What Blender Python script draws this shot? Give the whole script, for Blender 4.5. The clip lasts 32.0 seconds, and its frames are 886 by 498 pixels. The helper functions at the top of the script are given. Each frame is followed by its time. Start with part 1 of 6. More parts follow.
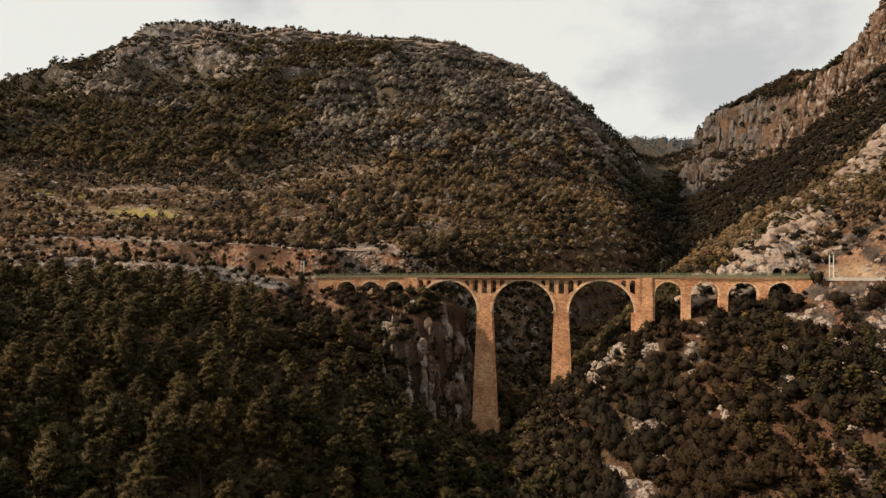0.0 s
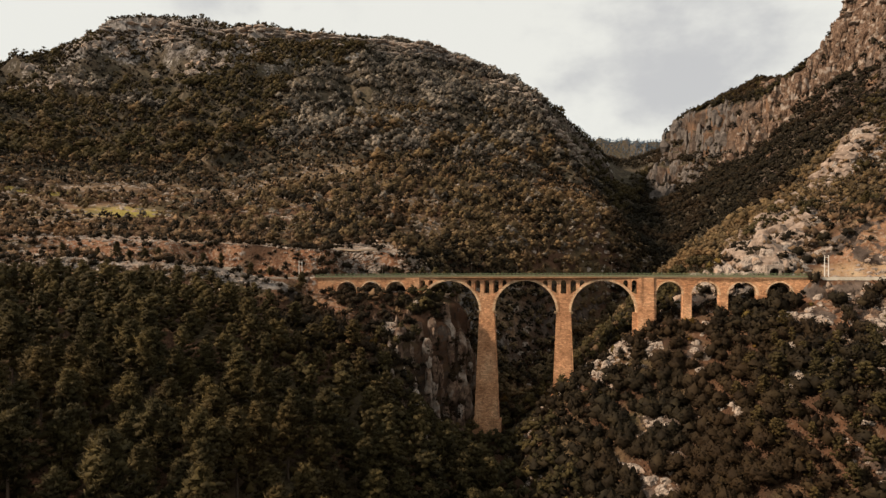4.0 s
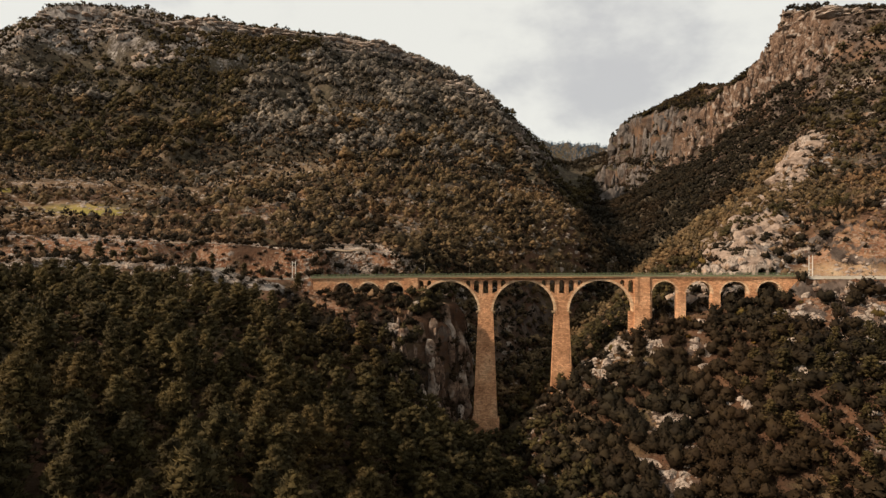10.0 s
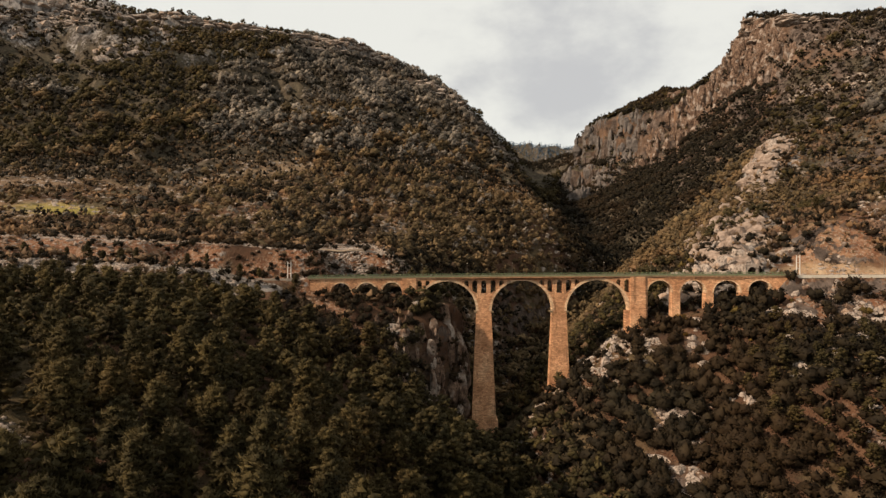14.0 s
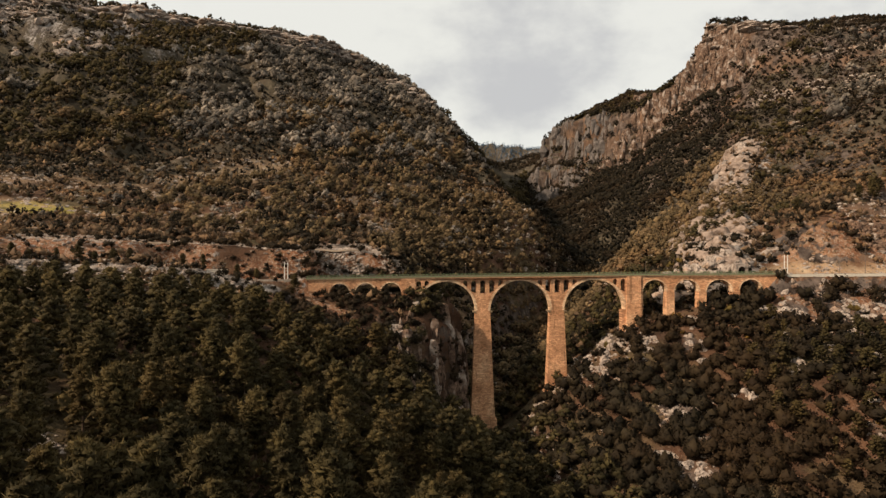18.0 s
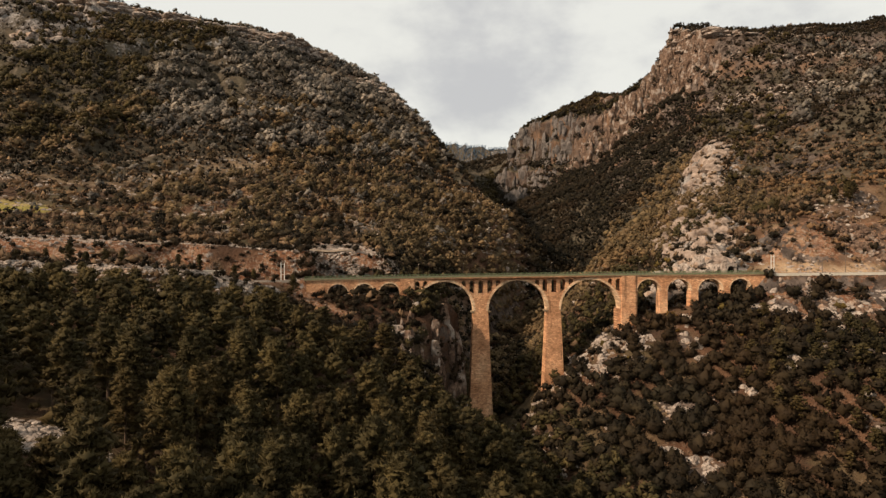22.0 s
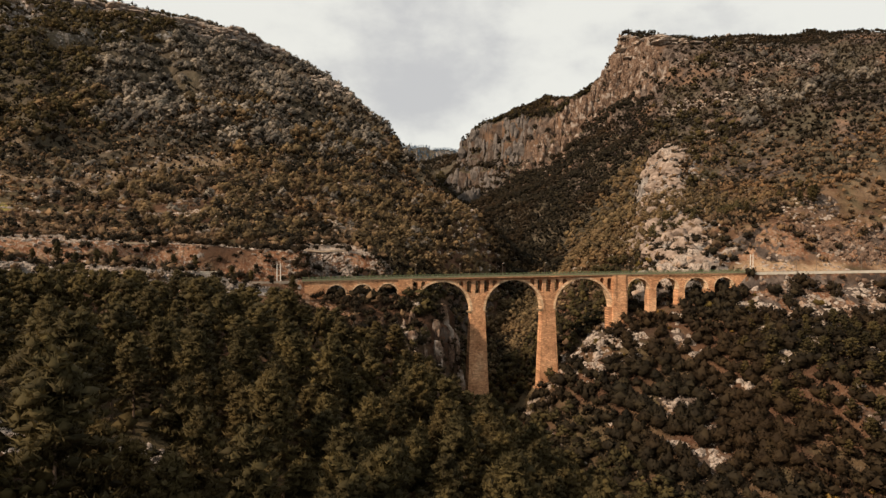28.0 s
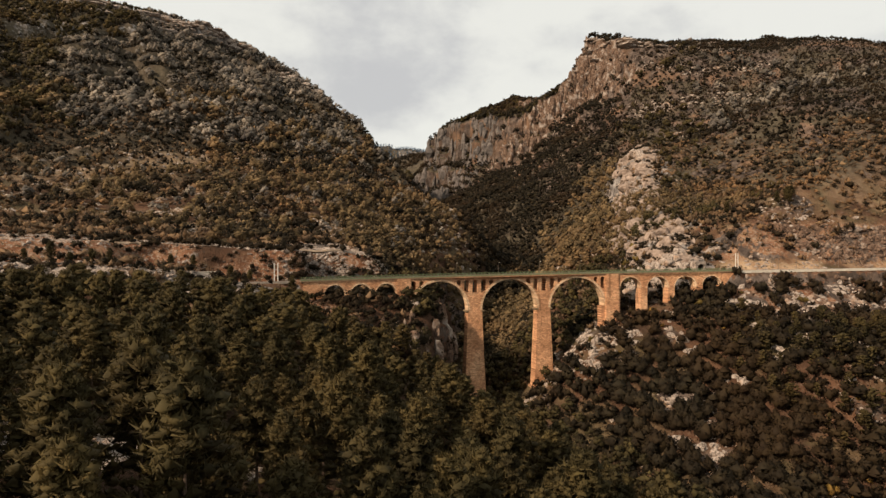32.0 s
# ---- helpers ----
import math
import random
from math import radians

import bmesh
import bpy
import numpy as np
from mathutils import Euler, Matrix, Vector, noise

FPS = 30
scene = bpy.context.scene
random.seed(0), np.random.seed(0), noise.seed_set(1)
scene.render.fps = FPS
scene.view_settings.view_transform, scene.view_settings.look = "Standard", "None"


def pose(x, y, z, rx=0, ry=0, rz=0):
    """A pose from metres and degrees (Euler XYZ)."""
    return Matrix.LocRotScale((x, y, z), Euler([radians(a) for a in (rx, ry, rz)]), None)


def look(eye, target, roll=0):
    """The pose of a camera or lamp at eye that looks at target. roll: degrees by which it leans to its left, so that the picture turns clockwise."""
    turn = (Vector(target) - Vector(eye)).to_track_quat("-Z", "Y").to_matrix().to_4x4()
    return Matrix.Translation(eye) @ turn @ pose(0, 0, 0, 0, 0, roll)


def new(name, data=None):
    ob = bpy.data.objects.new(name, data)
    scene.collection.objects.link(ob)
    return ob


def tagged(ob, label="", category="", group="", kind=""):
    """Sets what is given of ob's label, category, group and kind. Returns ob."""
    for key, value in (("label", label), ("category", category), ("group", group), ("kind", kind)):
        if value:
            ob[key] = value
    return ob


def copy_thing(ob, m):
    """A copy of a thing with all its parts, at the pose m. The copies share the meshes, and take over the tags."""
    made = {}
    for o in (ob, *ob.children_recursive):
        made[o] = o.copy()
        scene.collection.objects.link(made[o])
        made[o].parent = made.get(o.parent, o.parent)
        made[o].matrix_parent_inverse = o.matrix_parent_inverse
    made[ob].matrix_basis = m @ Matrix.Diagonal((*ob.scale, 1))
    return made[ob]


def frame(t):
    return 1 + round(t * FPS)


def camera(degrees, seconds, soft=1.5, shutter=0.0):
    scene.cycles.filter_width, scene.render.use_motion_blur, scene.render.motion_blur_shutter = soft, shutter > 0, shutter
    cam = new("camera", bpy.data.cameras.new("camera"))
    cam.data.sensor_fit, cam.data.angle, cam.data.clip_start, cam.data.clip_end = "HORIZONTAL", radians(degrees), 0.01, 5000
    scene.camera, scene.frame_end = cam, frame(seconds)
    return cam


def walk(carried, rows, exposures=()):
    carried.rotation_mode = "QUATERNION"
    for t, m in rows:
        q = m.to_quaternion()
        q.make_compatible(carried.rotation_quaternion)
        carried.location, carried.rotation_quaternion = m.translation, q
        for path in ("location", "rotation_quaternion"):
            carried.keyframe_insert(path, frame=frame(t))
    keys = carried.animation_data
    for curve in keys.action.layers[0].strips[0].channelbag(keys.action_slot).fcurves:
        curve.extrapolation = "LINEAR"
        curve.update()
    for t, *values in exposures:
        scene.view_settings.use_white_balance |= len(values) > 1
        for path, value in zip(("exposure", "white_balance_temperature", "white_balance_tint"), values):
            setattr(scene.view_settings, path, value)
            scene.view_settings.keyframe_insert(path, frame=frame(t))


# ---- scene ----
cam = camera(68.2, 32.0, soft=1.4)
METRES, EYE, TILT, LEAN, TURN = 150.0, 100.0, 0.0, 0.0, 0.0
ROWS = [
    (0.0, 0.0, 0.0, 0.0, 0.0, 0.0, -0.0),
    (0.5, -0.0155, 0.0006, -0.0003, -0.43, 0.01, -0.02),
    (1.0, -0.0308, 0.0013, -0.0, -0.84, -0.01, -0.02),
    (1.5, -0.0461, 0.0021, 0.0, -1.26, -0.01, -0.03),
    (2.0, -0.0616, 0.0029, 0.0002, -1.69, -0.02, -0.03),
    (2.5, -0.0776, 0.0039, -0.0001, -2.12, -0.0, -0.06),
    (3.0, -0.0929, 0.005, 0.0, -2.52, -0.0, -0.06),
    (3.5, -0.1087, 0.0062, 0.0001, -2.93, -0.0, -0.06),
    (5.5, -0.1726, 0.0122, -0.0004, -4.72, 0.04, -0.11),
    (6.0, -0.1886, 0.0139, -0.0005, -5.18, 0.03, -0.12),
    (6.5, -0.2041, 0.0156, -0.0003, -5.63, 0.03, -0.12),
    (7.0, -0.2195, 0.0173, -0.0004, -6.06, 0.03, -0.13),
    (7.5, -0.2352, 0.0193, -0.0005, -6.51, 0.04, -0.12),
    (8.0, -0.2509, 0.0212, -0.0004, -6.99, 0.05, -0.13),
    (8.5, -0.2665, 0.0237, -0.0001, -7.46, 0.05, -0.12),
    (9.0, -0.2821, 0.0262, -0.0001, -7.93, 0.05, -0.12),
    (9.5, -0.298, 0.0289, -0.0002, -8.41, 0.05, -0.12),
    (10.0, -0.3136, 0.0318, -0.0005, -8.88, 0.05, -0.12),
    (10.5, -0.3293, 0.0345, -0.0001, -9.36, 0.05, -0.12),
    (11.0, -0.3447, 0.0374, 0.0001, -9.83, 0.05, -0.11),
    (11.5, -0.3604, 0.0403, 0.0001, -10.31, 0.04, -0.1),
    (12.0, -0.376, 0.0436, 0.0002, -10.77, 0.05, -0.09),
    (12.5, -0.3914, 0.047, 0.0002, -11.23, 0.05, -0.1),
    (13.0, -0.4067, 0.0505, 0.0002, -11.69, 0.04, -0.09),
    (13.5, -0.4219, 0.054, 0.0005, -12.15, 0.03, -0.08),
    (14.0, -0.4371, 0.0577, 0.0004, -12.61, 0.03, -0.08),
    (14.5, -0.4522, 0.0614, 0.0005, -13.05, 0.02, -0.06),
    (16.5, -0.5131, 0.0769, 0.0016, -14.85, 0.0, -0.06),
    (17.0, -0.5279, 0.0811, 0.0018, -15.31, 0.0, -0.05),
    (17.5, -0.5429, 0.0855, 0.0018, -15.79, 0.0, -0.04),
    (18.0, -0.5578, 0.09, 0.0019, -16.24, -0.0, -0.04),
    (18.5, -0.5725, 0.0945, 0.002, -16.69, -0.01, -0.03),
    (19.0, -0.5874, 0.0995, 0.0019, -17.14, -0.0, -0.02),
    (19.5, -0.6021, 0.1045, 0.0021, -17.6, -0.0, -0.01),
    (20.0, -0.6168, 0.1095, 0.0023, -18.06, -0.01, -0.0),
    (20.5, -0.6314, 0.1147, 0.0024, -18.54, -0.01, -0.0),
    (21.0, -0.6461, 0.1201, 0.0025, -19.01, -0.01, -0.0),
    (21.5, -0.6608, 0.1254, 0.0027, -19.47, -0.01, -0.0),
    (22.0, -0.6754, 0.1309, 0.0028, -19.92, -0.01, 0.0),
    (22.5, -0.69, 0.1364, 0.0028, -20.38, -0.0, 0.01),
    (23.0, -0.7048, 0.142, 0.0029, -20.85, -0.01, 0.02),
    (23.5, -0.7191, 0.1479, 0.0029, -21.31, 0.0, 0.01),
    (24.0, -0.7334, 0.1539, 0.003, -21.76, 0.0, 0.01),
    (24.5, -0.7478, 0.1599, 0.003, -22.21, 0.0, 0.01),
    (25.0, -0.7621, 0.166, 0.0031, -22.67, 0.0, 0.01),
    (25.5, -0.7763, 0.1721, 0.0031, -23.13, 0.01, 0.01),
    (27.5, -0.8329, 0.1987, 0.0028, -24.99, 0.01, 0.03),
    (28.0, -0.8468, 0.2054, 0.003, -25.44, -0.0, 0.04),
    (28.5, -0.8605, 0.2121, 0.003, -25.9, -0.01, 0.05),
    (29.0, -0.8742, 0.2191, 0.0033, -26.36, -0.02, 0.05),
    (29.5, -0.8877, 0.2261, 0.0033, -26.83, -0.03, 0.05),
    (30.0, -0.9013, 0.2332, 0.0035, -27.28, -0.04, 0.06),
    (30.5, -0.9147, 0.2405, 0.0035, -27.74, -0.05, 0.08),
    (31.0, -0.928, 0.2478, 0.0035, -28.19, -0.06, 0.09),
    (31.5, -0.9411, 0.2552, 0.0035, -28.65, -0.07, 0.09),
    (32.0, -0.9542, 0.2627, 0.0035, -29.11, -0.07, 0.1),
]
walk(cam, [(t, pose(0, 0, EYE, TILT, LEAN, TURN) @ pose(METRES * x, METRES * y, METRES * z, 90 + pitch, roll, yaw)) for t, x, y, z, yaw, pitch, roll in ROWS])

# ---- sky and sun ----
SUN_AZ, SUN_EL = radians(262), radians(34)      # where the light stands: clockwise from +y
world = bpy.data.worlds.new("sky")
scene.world = world
world.use_nodes = True
wn, wl = world.node_tree.nodes, world.node_tree.links
wn.clear()


def wnode(kind, **props):
    n = wn.new(kind)
    for k, v in props.items():
        n.inputs[k].default_value = v
    return n


w_out, w_bg = wn.new("ShaderNodeOutputWorld"), wn.new("ShaderNodeBackground")
w_sky = wn.new("ShaderNodeTexSky")
w_sky.sky_type, w_sky.sun_disc, w_sky.sun_elevation, w_sky.sun_rotation = "NISHITA", False, SUN_EL, SUN_AZ
w_dim = wn.new("ShaderNodeVectorMath")
w_dim.operation = "SCALE"
w_dim.inputs["Scale"].default_value = 0.10
w_co = wn.new("ShaderNodeTexCoord")
w_map = wn.new("ShaderNodeMapping")
w_map.inputs["Scale"].default_value = (1.0, 1.0, 1.7)
w_map.inputs["Location"].default_value = (1.3, 0.2, 0.15)
w_big = wnode("ShaderNodeTexNoise", Scale=4.2, Detail=7.0, Roughness=0.55)
w_ramp = wn.new("ShaderNodeValToRGB")
w_ramp.color_ramp.interpolation = "EASE"
e = w_ramp.color_ramp.elements
e[0].position, e[0].color = 0.30, (0.55, 0.545, 0.54, 1)
e[1].position, e[1].color = 0.55, (0.80, 0.79, 0.73, 1)
w_mix = wn.new("ShaderNodeMix")
w_mix.data_type = "RGBA"
w_mix.inputs["Factor"].default_value = 0.93
wl.new(w_co.outputs["Generated"], w_map.inputs["Vector"])
wl.new(w_map.outputs["Vector"], w_big.inputs["Vector"])
# a grey cloud bank low over the head of the valley
w_off = []
for axis, wide in (((0.949, -0.315, 0.0), 0.20), ((-0.08, -0.23, 0.97), 0.115)):
    w_dot = wn.new("ShaderNodeVectorMath")
    w_dot.operation = "DOT_PRODUCT"
    w_rel = wn.new("ShaderNodeVectorMath")
    w_rel.operation = "SUBTRACT"
    w_rel.inputs[1].default_value = (0.306, 0.922, 0.237)
    w_dot.inputs[1].default_value = tuple(a / wide for a in axis)
    wl.new(w_co.outputs["Generated"], w_rel.inputs[0])
    wl.new(w_rel.outputs["Vector"], w_dot.inputs[0])
    w_off.append(w_dot.outputs["Value"])
w_flat = wn.new("ShaderNodeCombineXYZ")
wl.new(w_off[0], w_flat.inputs["X"])
wl.new(w_off[1], w_flat.inputs["Y"])
w_len = wn.new("ShaderNodeVectorMath")
w_len.operation = "LENGTH"
wl.new(w_flat.outputs["Vector"], w_len.inputs[0])
w_bank = wn.new("ShaderNodeMapRange")
w_bank.interpolation_type = "SMOOTHSTEP"
for key, value in (("From Min", 0.25), ("From Max", 1.35), ("To Min", 0.125), ("To Max", -0.05)):
    w_bank.inputs[key].default_value = value
wl.new(w_len.outputs["Value"], w_bank.inputs["Value"])
w_less = wn.new("ShaderNodeMath")
w_less.operation = "SUBTRACT"
wl.new(w_big.outputs["Fac"], w_less.inputs[0])
wl.new(w_bank.outputs["Result"], w_less.inputs[1])
wl.new(w_less.outputs["Value"], w_ramp.inputs["Fac"])
wl.new(w_sky.outputs["Color"], w_dim.inputs[0])
wl.new(w_dim.outputs["Vector"], w_mix.inputs["A"])
wl.new(w_ramp.outputs["Color"], w_mix.inputs["B"])
w_sep = wn.new("ShaderNodeSeparateXYZ")
w_up = wn.new("ShaderNodeMapRange")
w_up.interpolation_type = "SMOOTHSTEP"
for key, value in (("From Min", 0.30), ("From Max", 0.90), ("To Min", 1.0), ("To Max", 0.92)):
    w_up.inputs[key].default_value = value
w_thick = wn.new("ShaderNodeVectorMath")
w_thick.operation = "SCALE"
wl.new(w_co.outputs["Generated"], w_sep.inputs["Vector"])
wl.new(w_sep.outputs["Z"], w_up.inputs["Value"])
wl.new(w_mix.outputs["Result"], w_thick.inputs[0])
wl.new(w_up.outputs["Result"], w_thick.inputs["Scale"])
wl.new(w_thick.outputs["Vector"], w_bg.inputs["Color"])
wl.new(w_bg.outputs["Background"], w_out.inputs["Surface"])
w_bg.inputs["Strength"].default_value = 0.82

sun = new("sun", bpy.data.lights.new("sun", "SUN"))
sun.data.energy, sun.data.angle, sun.data.color = 4.7, radians(2), (1.0, 0.79, 0.59)
sun.matrix_world = look((0, 0, 0), (-math.sin(SUN_AZ) * math.cos(SUN_EL), -math.cos(SUN_AZ) * math.cos(SUN_EL), -math.sin(SUN_EL)))
scene.view_settings.exposure = 0.42


# ---- materials ----
class Mat:
    """A small builder for node materials."""

    def __init__(self, name, roughness=0.9, spec=0.2):
        self.m = bpy.data.materials.new(name)
        self.m.use_nodes = True
        self.n, self.l = self.m.node_tree.nodes, self.m.node_tree.links
        self.b = self.n["Principled BSDF"]
        self.b.inputs["Roughness"].default_value = roughness
        self.b.inputs["Specular IOR Level"].default_value = spec
        self.co = None

    def coord(self):
        if not self.co:
            self.co = self.n.new("ShaderNodeTexCoord")
        return self.co.outputs["Object"]

    def noise(self, scale, detail=4.0, rough=0.55, stretch=None):
        t = self.n.new("ShaderNodeTexNoise")
        t.inputs["Scale"].default_value, t.inputs["Detail"].default_value, t.inputs["Roughness"].default_value = scale, detail, rough
        src = self.coord()
        if stretch:
            mp = self.n.new("ShaderNodeMapping")
            mp.inputs["Scale"].default_value = stretch
            self.l.new(src, mp.inputs["Vector"])
            src = mp.outputs["Vector"]
        self.l.new(src, t.inputs["Vector"])
        return t.outputs["Fac"]

    def ramp(self, fac, *stops):
        r = self.n.new("ShaderNodeValToRGB")
        el = r.color_ramp.elements
        while len(el) < len(stops):
            el.new(0.5)
        for e_, (p, c) in zip(el, stops):
            e_.position, e_.color = p, (*c, 1) if len(c) == 3 else c
        self.l.new(fac, r.inputs["Fac"])
        return r.outputs["Color"]

    def step(self, fac, lo, hi):
        r = self.n.new("ShaderNodeMapRange")
        r.interpolation_type = "SMOOTHSTEP"
        r.inputs["From Min"].default_value, r.inputs["From Max"].default_value = lo, hi
        self.l.new(fac, r.inputs["Value"])
        return r.outputs["Result"]

    def mix(self, fac, a, b, blend="MIX"):
        x = self.n.new("ShaderNodeMix")
        x.data_type, x.blend_type = "RGBA", blend
        for sock, v in (("Factor", fac), ("A", a), ("B", b)):
            s = [i for i in x.inputs if i.name == sock and i.enabled][0]
            if isinstance(v, (int, float)):
                s.default_value = v
            elif isinstance(v, tuple):
                s.default_value = (*v, 1)
            else:
                self.l.new(v, s)
        return [o for o in x.outputs if o.enabled][0]

    def math(self, op, a, b=0.0):
        x = self.n.new("ShaderNodeMath")
        x.operation = op
        for s, v in zip(x.inputs, (a, b)):
            if isinstance(v, (int, float)):
                s.default_value = v
            else:
                self.l.new(v, s)
        return x.outputs[0]

    def attr(self, name):
        a = self.n.new("ShaderNodeAttribute")
        a.attribute_name = name
        return a.outputs["Fac"]

    def rand(self):
        return self.n.new("ShaderNodeObjectInfo").outputs["Random"]

    def island(self):
        return self.n.new("ShaderNodeNewGeometry").outputs["Random Per Island"]

    def bump(self, fac, strength, distance):
        b = self.n.new("ShaderNodeBump")
        b.inputs["Strength"].default_value, b.inputs["Distance"].default_value = strength, distance
        self.l.new(fac, b.inputs["Height"])
        self.l.new(b.outputs["Normal"], self.b.inputs["Normal"])

    def done(self, color):
        if isinstance(color, tuple):
            self.b.inputs["Base Color"].default_value = (*color, 1)
        else:
            self.l.new(color, self.b.inputs["Base Color"])
        return self.m


def make_ground():
    m = Mat("hillside", 0.95, 0.1)
    soil = m.ramp(m.noise(0.06, 6, 0.6), (0.3, (0.040, 0.025, 0.017)), (0.5, (0.074, 0.040, 0.024)), (0.7, (0.128, 0.070, 0.041)))
    grass = m.ramp(m.noise(0.25, 5), (0.3, (0.045, 0.036, 0.020)), (0.7, (0.115, 0.084, 0.045)))
    base = m.mix(m.step(m.noise(0.035, 5), 0.45, 0.6), soil, grass)
    base = m.mix(m.math("MULTIPLY", m.attr("upland"), 0.85), base, m.ramp(m.noise(0.12, 6), (0.3, (0.034, 0.030, 0.022)), (0.55, (0.070, 0.058, 0.040)), (0.75, (0.130, 0.108, 0.078))))
    base = m.mix(m.attr("meadow"), base, m.ramp(m.noise(0.2, 4), (0.35, (0.19, 0.16, 0.035)), (0.7, (0.28, 0.22, 0.07))))
    base = m.mix(m.attr("earth"), base, m.ramp(m.noise(0.15, 6), (0.3, (0.110, 0.046, 0.025)), (0.5, (0.185, 0.085, 0.045)), (0.7, (0.31, 0.175, 0.105))))
    base = m.mix(m.attr("sand"), base, m.ramp(m.noise(0.12, 6), (0.3, (0.22, 0.125, 0.070)), (0.5, (0.36, 0.235, 0.135)), (0.72, (0.48, 0.36, 0.23))))
    bare = m.math("MAXIMUM", m.attr("earth"), m.attr("sand"))
    base = m.mix(m.math("MULTIPLY", bare, m.math("MULTIPLY", m.step(m.noise(0.75, 6, 0.72), 0.50, 0.60), 0.75)), base, m.ramp(m.noise(2.0, 3), (0.3, (0.17, 0.12, 0.085)), (0.7, (0.46, 0.39, 0.31))))
    base = m.mix(m.math("MULTIPLY", bare, m.math("MULTIPLY", m.step(m.noise(0.42, 6, 0.7), 0.55, 0.62), 0.85)), base, (0.055, 0.040, 0.020))
    stone = m.ramp(m.noise(0.11, 8, 0.65), (0.30, (0.065, 0.057, 0.052)), (0.48, (0.175, 0.156, 0.142)), (0.68, (0.37, 0.337, 0.307)))
    crack = m.step(m.noise(0.16, 7, 0.7, (1, 1, 0.22)), 0.40, 0.52)
    stone = m.mix(m.math("SUBTRACT", 1.0, crack), stone, (0.055, 0.045, 0.038))
    rust = m.ramp(m.noise(0.05, 5, 0.6, (1, 1, 0.25)), (0.38, (0.045, 0.033, 0.026)), (0.62, (0.20, 0.118, 0.072)))
    # stone also darkened where rust is set; on the cliffs for cloud shade
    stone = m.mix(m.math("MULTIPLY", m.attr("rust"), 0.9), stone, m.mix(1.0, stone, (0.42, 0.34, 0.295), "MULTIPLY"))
    stone = m.mix(m.math("MULTIPLY", m.math("MULTIPLY", m.attr("rust"), 0.8), m.step(m.noise(0.022, 5), 0.46, 0.60)), stone, rust)
    f = m.math("ADD", m.attr("rock"), m.math("MULTIPLY", m.math("SUBTRACT", m.noise(0.35, 7, 0.65), 0.5), 1.5))
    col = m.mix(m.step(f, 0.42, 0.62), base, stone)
    m.bump(m.noise(0.5, 8, 0.7), 1.0, 1.6)
    return m.done(col)


def make_masonry(name, a, b, c):
    m = Mat(name, 0.95, 0.1)
    br = m.n.new("ShaderNodeTexBrick")
    br.inputs["Scale"].default_value, br.inputs["Mortar Size"].default_value = 1.0, 0.035
    br.inputs["Brick Width"].default_value, br.inputs["Row Height"].default_value = 1.15, 0.58
    br.inputs["Color1"].default_value, br.inputs["Color2"].default_value, br.inputs["Mortar"].default_value = (0.62, 0.60, 0.58, 1), (1.35, 1.3, 1.22, 1), (0.40, 0.37, 0.35, 1)
    mp = m.n.new("ShaderNodeMapping")
    mp.inputs["Rotation"].default_value = (radians(90), 0, 0)
    m.l.new(m.coord(), mp.inputs["Vector"])
    m.l.new(mp.outputs["Vector"], br.inputs["Vector"])
    col = m.ramp(m.noise(0.12, 6, 0.62), (0.3, a), (0.52, b), (0.72, c))
    col = m.mix(m.math("MULTIPLY", m.step(m.noise(0.045, 5, 0.6), 0.50, 0.70), 0.55), col, (0.36, 0.18, 0.095))
    stain = m.step(m.noise(0.5, 5, 0.6, (1, 1, 0.14)), 0.56, 0.70)
    col = m.mix(m.math("MULTIPLY", stain, 0.6), col, (0.13, 0.075, 0.045))
    col = m.mix(0.8, col, br.outputs["Color"], "MULTIPLY")
    col = m.mix(0.55, col, m.ramp(m.noise(1.6, 5, 0.7), (0.3, (0.45, 0.42, 0.4)), (0.7, (1.35, 1.3, 1.25))), "MULTIPLY")
    m.bump(m.noise(1.7, 5), 0.8, 0.25)
    return m.done(col)


def make_leaf(name, dark, mid, light, warm=(0.12, 0.07, 0.02), warmth=0.15, patch=0.09):
    """Foliage: colour varies from plant to plant, a little from leaf to leaf, and warms in broad patches."""
    m = Mat(name, 0.75, 0.12)
    g = m.n.new("ShaderNodeNewGeometry")

    def spread(scale, detail):
        t = m.n.new("ShaderNodeTexNoise")
        t.inputs["Scale"].default_value, t.inputs["Detail"].default_value = scale, detail
        m.l.new(g.outputs["Position"], t.inputs["Vector"])
        return t.outputs["Fac"]

    col = m.ramp(spread(patch, 2), (0.30, dark), (0.52, mid), (0.72, light))
    col = m.mix(m.math("MULTIPLY", m.step(spread(0.016, 4), 0.46, 0.66), warmth * 3), col, warm)
    col = m.mix(m.math("MULTIPLY", m.rand(), warmth), col, warm)
    col = m.mix(1.0, col, m.ramp(m.island(), (0.0, (0.72, 0.72, 0.74)), (1.0, (1.3, 1.28, 1.18))), "MULTIPLY")
    thin_leaf = m.n.new("ShaderNodeBsdfTranslucent")
    blend = m.n.new("ShaderNodeMixShader")
    blend.inputs["Fac"].default_value = 0.28
    m.l.new(col, thin_leaf.inputs["Color"])
    m.l.new(m.b.outputs["BSDF"], blend.inputs[1])
    m.l.new(thin_leaf.outputs["BSDF"], blend.inputs[2])
    m.l.new(blend.outputs["Shader"], m.n["Material Output"].inputs["Surface"])
    return m.done(col)


